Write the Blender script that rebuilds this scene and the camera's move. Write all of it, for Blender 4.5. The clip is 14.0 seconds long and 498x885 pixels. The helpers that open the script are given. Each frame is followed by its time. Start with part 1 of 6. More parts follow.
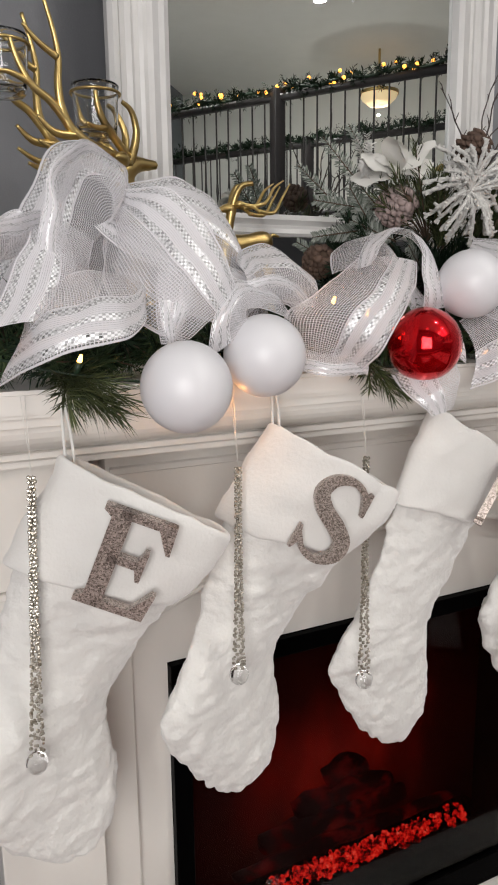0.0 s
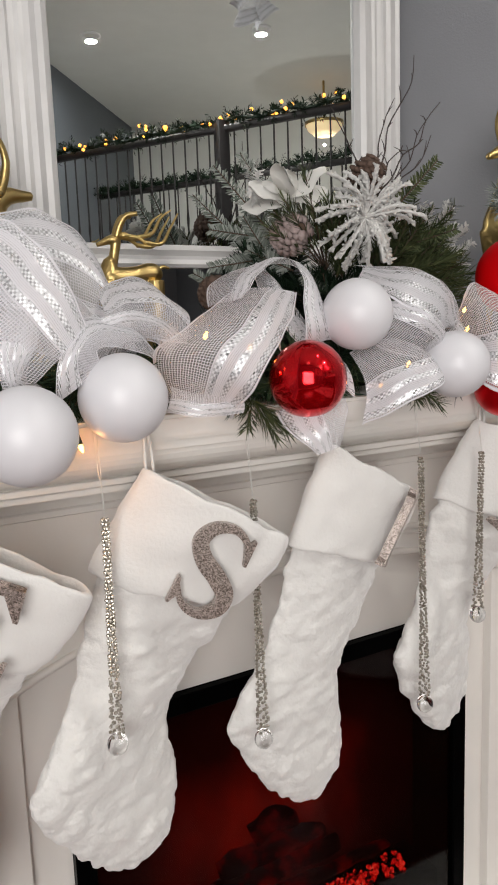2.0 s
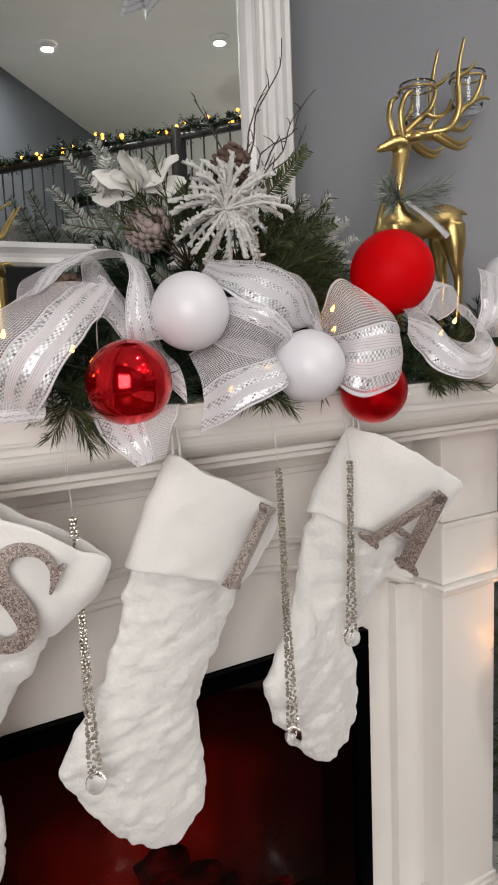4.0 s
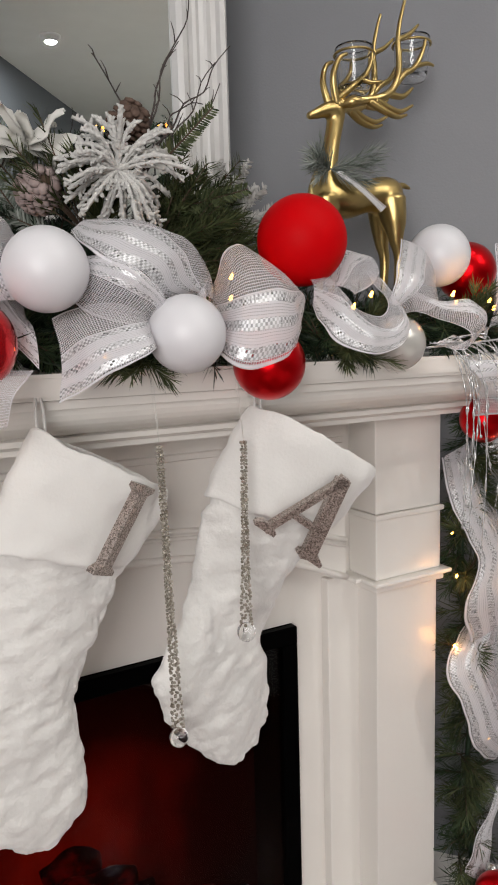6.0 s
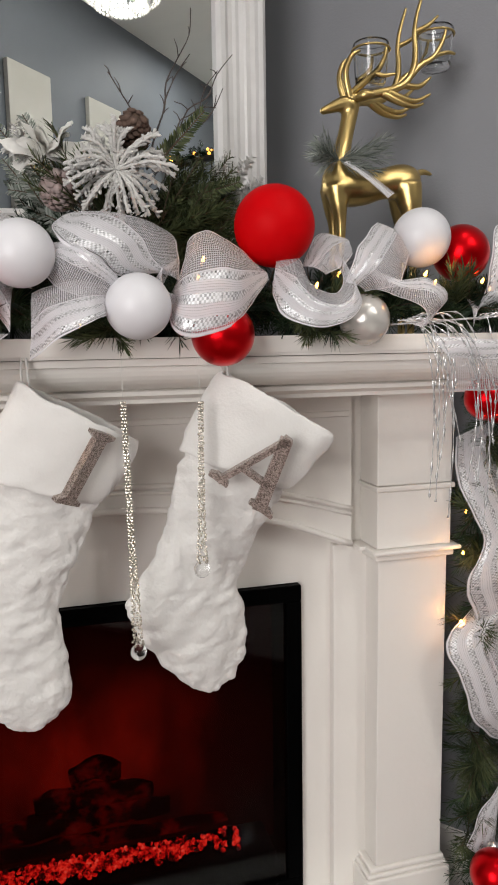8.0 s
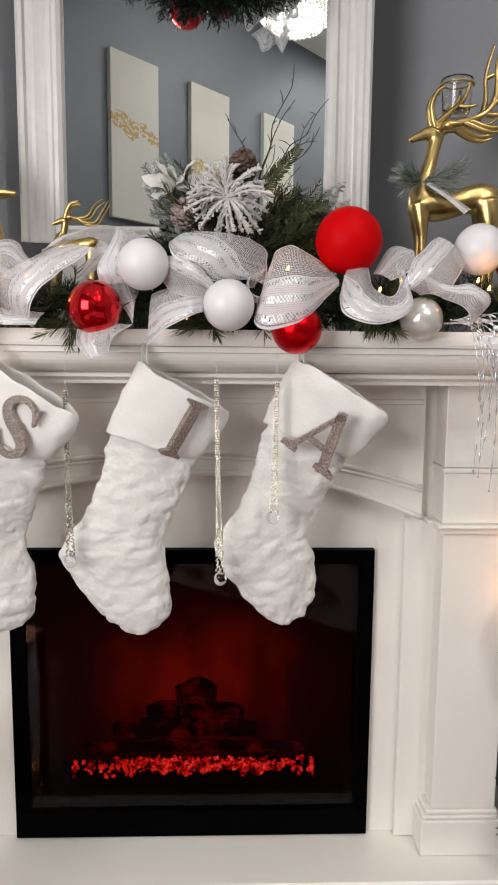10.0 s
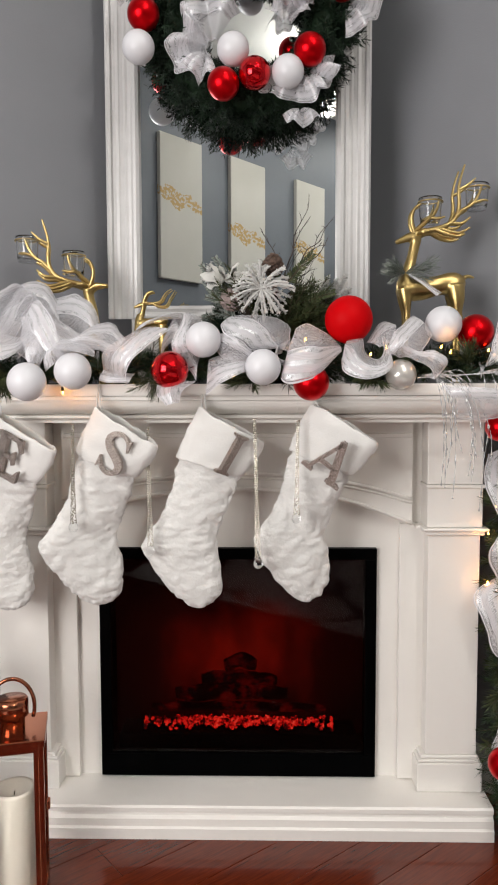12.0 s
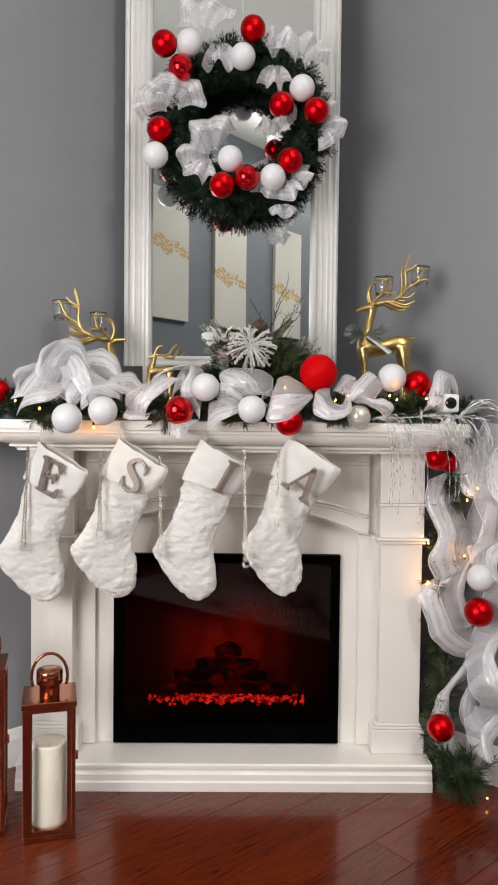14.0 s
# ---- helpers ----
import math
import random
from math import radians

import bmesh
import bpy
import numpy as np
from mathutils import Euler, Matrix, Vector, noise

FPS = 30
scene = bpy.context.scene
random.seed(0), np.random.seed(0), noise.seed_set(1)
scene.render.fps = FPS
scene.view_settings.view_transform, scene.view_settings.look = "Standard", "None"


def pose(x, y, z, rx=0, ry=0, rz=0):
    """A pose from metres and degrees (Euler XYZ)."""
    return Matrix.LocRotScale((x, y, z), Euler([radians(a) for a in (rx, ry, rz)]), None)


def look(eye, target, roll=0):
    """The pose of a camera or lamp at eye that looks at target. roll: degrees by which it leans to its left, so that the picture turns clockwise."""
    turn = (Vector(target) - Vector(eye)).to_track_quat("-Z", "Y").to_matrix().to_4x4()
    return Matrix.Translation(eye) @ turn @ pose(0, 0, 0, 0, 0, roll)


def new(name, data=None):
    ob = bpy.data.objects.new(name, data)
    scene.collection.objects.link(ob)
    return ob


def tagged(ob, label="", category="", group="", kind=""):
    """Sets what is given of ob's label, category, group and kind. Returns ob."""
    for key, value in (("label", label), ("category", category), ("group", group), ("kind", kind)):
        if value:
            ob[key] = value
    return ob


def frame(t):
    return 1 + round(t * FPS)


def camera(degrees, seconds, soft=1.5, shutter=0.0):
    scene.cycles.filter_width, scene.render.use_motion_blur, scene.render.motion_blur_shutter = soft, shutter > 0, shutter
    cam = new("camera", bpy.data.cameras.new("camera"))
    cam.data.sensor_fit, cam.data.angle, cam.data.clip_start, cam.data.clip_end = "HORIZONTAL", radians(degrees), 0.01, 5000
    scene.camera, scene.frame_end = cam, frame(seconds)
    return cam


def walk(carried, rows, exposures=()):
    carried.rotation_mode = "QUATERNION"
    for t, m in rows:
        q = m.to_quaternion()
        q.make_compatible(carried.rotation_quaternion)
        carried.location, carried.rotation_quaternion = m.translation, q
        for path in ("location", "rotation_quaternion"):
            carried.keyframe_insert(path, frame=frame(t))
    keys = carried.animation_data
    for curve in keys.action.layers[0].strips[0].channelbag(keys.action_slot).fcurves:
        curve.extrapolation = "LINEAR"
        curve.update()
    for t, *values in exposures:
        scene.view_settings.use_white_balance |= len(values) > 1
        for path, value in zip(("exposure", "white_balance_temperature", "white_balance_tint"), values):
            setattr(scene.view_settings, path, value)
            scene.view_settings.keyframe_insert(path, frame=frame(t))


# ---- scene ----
cam = camera(37.97, 14.0, soft=1.9)
ROWS = [
    (0.0, -0.6640, -0.8851, 1.1656, 79.172, 0.676, -26.668),
    (0.5, -0.6362, -0.8759, 1.1591, 79.487, 1.131, -27.466),
    (1.0, -0.6192, -0.8736, 1.1683, 80.230, 1.637, -28.550),
    (1.5, -0.5965, -0.8740, 1.1694, 80.957, 1.807, -29.473),
    (2.0, -0.5556, -0.8802, 1.1717, 81.209, 2.028, -29.567),
    (2.5, -0.5142, -0.8977, 1.1739, 81.293, 2.094, -29.434),
    (3.0, -0.4703, -0.9046, 1.1697, 81.527, 2.032, -29.736),
    (3.5, -0.4294, -0.9000, 1.1591, 81.771, 2.101, -30.446),
    (4.0, -0.3860, -0.8933, 1.1540, 82.000, 2.381, -31.141),
    (6.5, -0.1971, -0.9328, 1.0962, 82.143, 0.885, -28.627),
    (7.0, -0.1547, -0.9948, 1.0758, 82.192, 1.058, -25.356),
    (7.5, -0.1079, -1.0743, 1.0691, 82.202, 1.097, -20.869),
    (8.0, -0.0380, -1.1196, 1.0821, 82.103, 0.918, -15.453),
    (8.5, 0.0494, -1.1501, 1.0783, 81.579, -0.007, -9.530),
    (9.0, 0.0705, -1.1958, 1.0630, 81.496, -0.535, -5.701),
    (11.5, 0.0463, -1.7060, 1.0640, 85.145, 0.187, 0.378),
    (12.0, 0.0678, -1.8162, 1.0758, 85.874, 0.155, 1.166),
    (12.5, 0.0753, -1.9180, 1.0877, 86.562, -0.012, 1.603),
    (13.0, 0.0493, -1.9984, 1.1028, 87.149, -0.223, 1.340),
    (13.5, 0.0273, -2.1229, 1.0984, 87.629, -0.493, 0.355),
    (14.0, 0.0326, -2.2515, 1.1015, 88.063, -0.639, -0.753),
]
EXPOSURES = [(0.0, -0.90), (3.0, -0.86), (4.2, -0.84), (6.5, -0.90), (9.0, -0.72), (11.5, -0.64), (14.0, -0.60)]
walk(cam, [(t, pose(x, y, z, rx, ry, rz)) for t, x, y, z, rx, ry, rz in ROWS], EXPOSURES)

# ---- light ----
scene.view_settings.exposure = 0.0
world = bpy.data.worlds.new("world")
world.use_nodes = True
world.node_tree.nodes["Background"].inputs["Color"].default_value = (0.55, 0.6, 0.7, 1)
world.node_tree.nodes["Background"].inputs["Strength"].default_value = 0.02
scene.world = world


def lamp(name, kind, place, watts, size, colour=(1.0, 0.97, 0.925), target=None):
    data = bpy.data.lights.new(name, kind)
    data.energy, data.color = watts, colour
    if kind == "AREA":
        data.shape, data.size = "DISK", size
    else:
        data.shadow_soft_size = size
    ob = new(name, data)
    ob.matrix_world = look(place, target) if target else Matrix.Translation(place)
    return ob


# room frame: the walls stand at 40 degrees to the mantel
WALL_A = radians(40.0)
CORNER = Vector((0.152, 0.70, 0.0))
DIR_R = Vector((math.sin(WALL_A), -math.cos(WALL_A), 0.0))
DIR_L = Vector((-math.cos(WALL_A), -math.sin(WALL_A), 0.0))
CEIL = 3.65


def room(a, b, z=0.0):
    """Place a metres along the right wall and b metres along the left one, from the corner."""
    return CORNER + DIR_R * a + DIR_L * b + Vector((0, 0, z))


# first three are placed for their light; last is unseen, added for right wall
CANS = [(1.25, 2.75), (3.3, 1.2), (4.5, 1.6), (5.3, 2.6), (5.55, 1.2), (1.8, 1.0)]
for i, (a, b) in enumerate(CANS):
    p = room(a, b, CEIL - 0.05)
    lamp("downlight_and_fill_lamp", "AREA", p, (2.0, 40.0, 34.0, 30.0, 30.0, 18.0)[i], (0.5, 0.09, 0.09, 0.09, 0.09, 0.09)[i], target=p - Vector((0, 0, 1)))
CHANDELIER = room(3.4, 2.37, 3.34)
lamp("chandelier_lamp", "POINT", CHANDELIER + Vector((0, 0, -0.08)), 44.0, 0.14)
lamp("dome_bulb", "POINT", room(7.0, 0.8, CEIL - 0.62), 11.0, 0.01, (1.0, 0.93, 0.82))
# the fairy bulbs that light the paint beside them
for place, watts in (((-0.372, -0.246, 1.060), 0.10), ((-0.24, -0.215, 1.150), 0.05), ((0.160, -0.205, 1.168), 0.05), ((0.472, -0.252, 1.172), 0.07), ((0.603, -0.098, 0.615), 0.15), ((0.600, -0.104, 0.735), 0.08), ((0.705, -0.150, 0.868), 0.05), ((0.700, -0.150, 0.705), 0.05)):
    lamp("fairy_bulb_lamp", "POINT", place, watts, 0.005, (1.0, 0.42, 0.12))
# fill light for mantel and right wall, from an assumed window behind the camera
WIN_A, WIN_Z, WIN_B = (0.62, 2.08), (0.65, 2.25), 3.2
fill_light = bpy.data.lights.new("assumed_window_light", "AREA")
fill_light.shape, fill_light.size, fill_light.size_y = "RECTANGLE", WIN_A[1] - WIN_A[0] - 0.12, WIN_Z[1] - WIN_Z[0] - 0.12
fill_light.energy, fill_light.color = 100.0, (1.0, 0.965, 0.945)
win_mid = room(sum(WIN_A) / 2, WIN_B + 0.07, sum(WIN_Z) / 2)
new("assumed_window_light", fill_light).matrix_world = look(win_mid, win_mid - DIR_L)


# ---- materials ----
def mat(name, colour, rough=0.6, metal=0.0, grain=0.0, scale=40.0, bump=0.0, bump_scale=80.0, coat=0.0, sheen=0.0, colour2=None, spec=0.5):
    """A surface with two scales of colour variation and a fine relief."""
    m = bpy.data.materials.new(name)
    m.use_nodes = True
    nt = m.node_tree
    b = nt.nodes["Principled BSDF"]
    b.inputs["Roughness"].default_value, b.inputs["Metallic"].default_value = rough, metal
    b.inputs["Coat Weight"].default_value, b.inputs["Sheen Weight"].default_value = coat, sheen
    b.inputs["Specular IOR Level"].default_value = spec
    b.inputs["Base Color"].default_value = (*colour, 1)
    co = nt.nodes.new("ShaderNodeTexCoord")
    if grain or colour2:
        n1, n2 = nt.nodes.new("ShaderNodeTexNoise"), nt.nodes.new("ShaderNodeTexNoise")
        n1.inputs["Scale"].default_value, n2.inputs["Scale"].default_value = scale, scale * 0.13
        n1.inputs["Detail"].default_value = 6
        add = nt.nodes.new("ShaderNodeMix")
        add.inputs[0].default_value = 0.5
        ramp = nt.nodes.new("ShaderNodeValToRGB")
        c2 = colour2 or tuple(c * (1 - grain) for c in colour)
        ramp.color_ramp.elements[0].position, ramp.color_ramp.elements[1].position = 0.35, 0.65
        ramp.color_ramp.elements[0].color, ramp.color_ramp.elements[1].color = (*c2, 1), (*colour, 1)
        for n in (n1, n2):
            nt.links.new(co.outputs["Object"], n.inputs["Vector"])
        nt.links.new(n1.outputs["Fac"], add.inputs[2])
        nt.links.new(n2.outputs["Fac"], add.inputs[3])
        nt.links.new(add.outputs[0], ramp.inputs["Fac"])
        nt.links.new(ramp.outputs["Color"], b.inputs["Base Color"])
    if bump:
        n3, bp = nt.nodes.new("ShaderNodeTexNoise"), nt.nodes.new("ShaderNodeBump")
        n3.inputs["Scale"].default_value, n3.inputs["Detail"].default_value = bump_scale, 5
        bp.inputs["Strength"].default_value, bp.inputs["Distance"].default_value = bump, 0.01
        nt.links.new(co.outputs["Object"], n3.inputs["Vector"])
        nt.links.new(n3.outputs["Fac"], bp.inputs["Height"])
        nt.links.new(bp.outputs["Normal"], b.inputs["Normal"])
    return m


def glow(name, colour, strength):
    m = bpy.data.materials.new(name)
    m.use_nodes = True
    b = m.node_tree.nodes["Principled BSDF"]
    b.inputs["Base Color"].default_value = (*colour, 1)
    b.inputs["Emission Color"].default_value, b.inputs["Emission Strength"].default_value = (*colour, 1), strength
    return m


def glass_mat(name, colour=(1, 1, 1), rough=0.0, ior=1.45):
    m = bpy.data.materials.new(name)
    m.use_nodes = True
    b = m.node_tree.nodes["Principled BSDF"]
    b.inputs["Base Color"].default_value = (*colour, 1)
    b.inputs["Transmission Weight"].default_value, b.inputs["Roughness"].default_value = 1.0, rough
    b.inputs["IOR"].default_value = ior
    return m


M_PAINT = mat("grey_wall_paint", (0.235, 0.24, 0.258), 0.55, grain=0.06, scale=9, bump=0.08, bump_scale=260)
M_BLUE = mat("blue_grey_wall_paint", (0.135, 0.15, 0.17), 0.55, grain=0.06, scale=9, bump=0.08, bump_scale=260)
M_CEIL = mat("ceiling_paint", (0.78, 0.78, 0.75), 0.8, grain=0.05, scale=6, bump=0.1, bump_scale=200)
M_TRIM = mat("white_trim_paint", (0.76, 0.745, 0.72), 0.38, grain=0.05, scale=12, bump=0.03, bump_scale=120)
M_MANTEL = mat("white_mantel_paint", (0.83, 0.80, 0.755), 0.33, grain=0.05, scale=7, bump=0.03, bump_scale=90)
M_FRAME = mat("silver_white_mirror_frame", (0.64, 0.63, 0.62), 0.36, metal=0.1, grain=0.1, scale=30, bump=0.04)
M_BLACK = mat("black_metal", (0.0012, 0.0012, 0.0013), 0.22, grain=0.3, scale=30, spec=0.012)
M_SOOT = mat("matt_black_liner", (0.002, 0.0018, 0.0018), 0.9, grain=0.4, scale=20, bump=0.2, spec=0.03)
M_MIRROR = mat("mirror_silver", (0.80, 0.83, 0.83), 0.0, metal=1.0)
M_WHITE = mat("matt_white_glass_ball", (0.70, 0.695, 0.72), 0.36, grain=0.03, scale=20, bump=0.015, bump_scale=220)
M_RED_S = mat("shiny_red_ball", (0.60, 0.0012, 0.006), 0.13, metal=0.85, coat=0.4, spec=0.2)
M_RED = mat("satin_red_ball", (0.60, 0.0012, 0.005), 0.3, metal=0.85, grain=0.08, scale=30, spec=0.2)
M_RED_M = mat("matt_red_ball", (0.55, 0.0008, 0.003), 0.5, grain=0.08, scale=60, bump=0.05, bump_scale=300, spec=0.06)
M_PEARL = mat("pearl_ball", (0.68, 0.66, 0.62), 0.22, metal=0.45, grain=0.06, scale=25)
M_CAP = mat("silver_cap", (0.7, 0.69, 0.66), 0.25, metal=1.0)
M_GOLD = mat("brushed_gold", (0.64, 0.47, 0.19), 0.32, metal=1.0, grain=0.25, scale=14, bump=0.05, bump_scale=60)
M_CUP = glass_mat("clear_glass", (0.97, 0.98, 0.98))
M_FUR = mat("white_plush", (0.74, 0.73, 0.705), 0.95, grain=0.07, scale=55, bump=0.26, bump_scale=150, sheen=0.6)
M_CUFF = mat("white_velvet_cuff", (0.74, 0.73, 0.705), 0.9, grain=0.04, scale=30, bump=0.12, bump_scale=260, sheen=0.6)
M_COPPER = mat("copper_metal", (0.50, 0.185, 0.10), 0.2, metal=1.0, grain=0.25, scale=12, bump=0.03)
M_WAX = mat("ivory_wax", (0.52, 0.475, 0.40), 0.5, grain=0.06, scale=10, bump=0.05)
M_PLASTIC = mat("white_plastic", (0.78, 0.78, 0.78), 0.35, grain=0.02, scale=40)
M_LENS = mat("black_glossy_lens", (0.005, 0.005, 0.006), 0.08)
M_BULB = glow("warm_bulb", (1.0, 0.40, 0.07), 24.0)
M_WIRE = mat("dark_green_wire", (0.012, 0.03, 0.014), 0.5)
M_CORD = mat("white_cord", (0.75, 0.74, 0.70), 0.8)
M_TWIG = mat("dark_twig", (0.07, 0.055, 0.05), 0.8, grain=0.5, scale=60, bump=0.3)
M_CONE = mat("frosted_cone_scale", (0.44, 0.36, 0.345), 0.8, colour2=(0.20, 0.13, 0.115), scale=70, bump=0.2)
M_CONE_D = mat("dark_cone_scale", (0.15, 0.095, 0.07), 0.8, colour2=(0.05, 0.028, 0.02), scale=70, bump=0.2)
M_FLOCK = mat("flocked_snow", (0.70, 0.69, 0.665), 0.95, grain=0.25, scale=120, bump=0.6, bump_scale=300)
M_PETAL = mat("white_velvet_petal", (0.78, 0.77, 0.73), 0.85, grain=0.08, scale=40, bump=0.1)
M_BARK = mat("brown_stem", (0.09, 0.055, 0.035), 0.85, grain=0.4, scale=60)
M_RAIL = mat("dark_stained_rail", (0.03, 0.026, 0.026), 0.4, grain=0.3, scale=20)


def varied(name, c1, c2, rough=0.6):
    """Colour that changes from piece to piece of a joined mesh."""
    m = bpy.data.materials.new(name)
    m.use_nodes = True
    nt = m.node_tree
    b = nt.nodes["Principled BSDF"]
    b.inputs["Roughness"].default_value = rough
    b.inputs["Specular IOR Level"].default_value = 0.2
    geo, ramp = nt.nodes.new("ShaderNodeNewGeometry"), nt.nodes.new("ShaderNodeValToRGB")
    ramp.color_ramp.elements[0].color, ramp.color_ramp.elements[1].color = (*c1, 1), (*c2, 1)
    nt.links.new(geo.outputs["Random Per Island"], ramp.inputs["Fac"])
    nt.links.new(ramp.outputs["Color"], b.inputs["Base Color"])
    return m


M_PINE = varied("pine_needles", (0.014, 0.034, 0.014), (0.06, 0.09, 0.042))
# near-black green; inside mantel garland and centrepiece it also carries painted-in shade
M_PINE_D = varied("dark_and_shaded_pine_needles", (0.003, 0.010, 0.005), (0.014, 0.030, 0.014))
M_PINE_G = varied("fresh_green_needles", (0.022, 0.035, 0.013), (0.10, 0.115, 0.05))
M_PINE_F = varied("frosted_pine_needles", (0.10, 0.125, 0.10), (0.34, 0.36, 0.33), 0.85)
M_FROST = varied("snowy_needles", (0.45, 0.45, 0.43), (0.75, 0.74, 0.72), 0.9)


def wood_floor():
    m = bpy.data.materials.new("red_brown_hardwood")
    m.use_nodes = True
    nt = m.node_tree
    b = nt.nodes["Principled BSDF"]
    b.inputs["Roughness"].default_value, b.inputs["Coat Weight"].default_value = 0.24, 0.35
    b.inputs["Specular IOR Level"].default_value = 0.3
    co, mp, n, info = (nt.nodes.new("ShaderNode" + k) for k in ("TexCoord", "Mapping", "TexNoise", "ObjectInfo"))
    mp.inputs["Scale"].default_value = (2.0, 38.0, 10.0)
    n.inputs["Detail"].default_value, n.inputs["Distortion"].default_value = 7, 1.2
    add, ramp = nt.nodes.new("ShaderNodeMath"), nt.nodes.new("ShaderNodeValToRGB")
    add.operation = "MULTIPLY_ADD"
    add.inputs[1].default_value = 0.22
    ramp.color_ramp.elements[0].position, ramp.color_ramp.elements[1].position = 0.25, 0.95
    ramp.color_ramp.elements[0].color, ramp.color_ramp.elements[1].color = (0.040, 0.0042, 0.0014, 1), (0.175, 0.026, 0.0062, 1)
    nt.links.new(co.outputs["Object"], mp.inputs["Vector"])
    nt.links.new(mp.outputs["Vector"], n.inputs["Vector"])
    nt.links.new(info.outputs["Random"], add.inputs[0])
    nt.links.new(n.outputs["Fac"], add.inputs[2])
    nt.links.new(add.outputs[0], ramp.inputs["Fac"])
    nt.links.new(ramp.outputs["Color"], b.inputs["Base Color"])
    return m


M_FLOOR = wood_floor()


def glitter(name, colour, dark, scale, rough=0.28):
    """Coarse metallic glitter: each flake tilts its own way."""
    m = bpy.data.materials.new(name)
    m.use_nodes = True
    nt = m.node_tree
    b = nt.nodes["Principled BSDF"]
    b.inputs["Metallic"].default_value, b.inputs["Roughness"].default_value = 0.55, rough
    co, vo, ramp, bp = (nt.nodes.new("ShaderNode" + k) for k in ("TexCoord", "TexVoronoi", "ValToRGB", "Bump"))
    vo.inputs["Scale"].default_value = scale
    ramp.color_ramp.elements[0].color, ramp.color_ramp.elements[1].color = (*dark, 1), (*colour, 1)
    sep = nt.nodes.new("ShaderNodeSeparateColor")
    bp.inputs["Strength"].default_value, bp.inputs["Distance"].default_value = 0.9, 0.002
    nt.links.new(co.outputs["Object"], vo.inputs["Vector"])
    nt.links.new(vo.outputs["Color"], sep.inputs["Color"])
    nt.links.new(sep.outputs[0], ramp.inputs["Fac"])
    nt.links.new(ramp.outputs["Color"], b.inputs["Base Color"])
    nt.links.new(sep.outputs[1], bp.inputs["Height"])
    nt.links.new(bp.outputs["Normal"], b.inputs["Normal"])
    return m


M_GLIT = glitter("champagne_glitter", (0.64, 0.55, 0.50), (0.13, 0.102, 0.085), 760)
M_BEAD = glitter("silver_bead", (0.74, 0.70, 0.62), (0.26, 0.225, 0.17), 420, 0.18)
M_TINSEL = glitter("silver_tinsel", (0.95, 0.95, 0.95), (0.5, 0.51, 0.52), 500, 0.18)


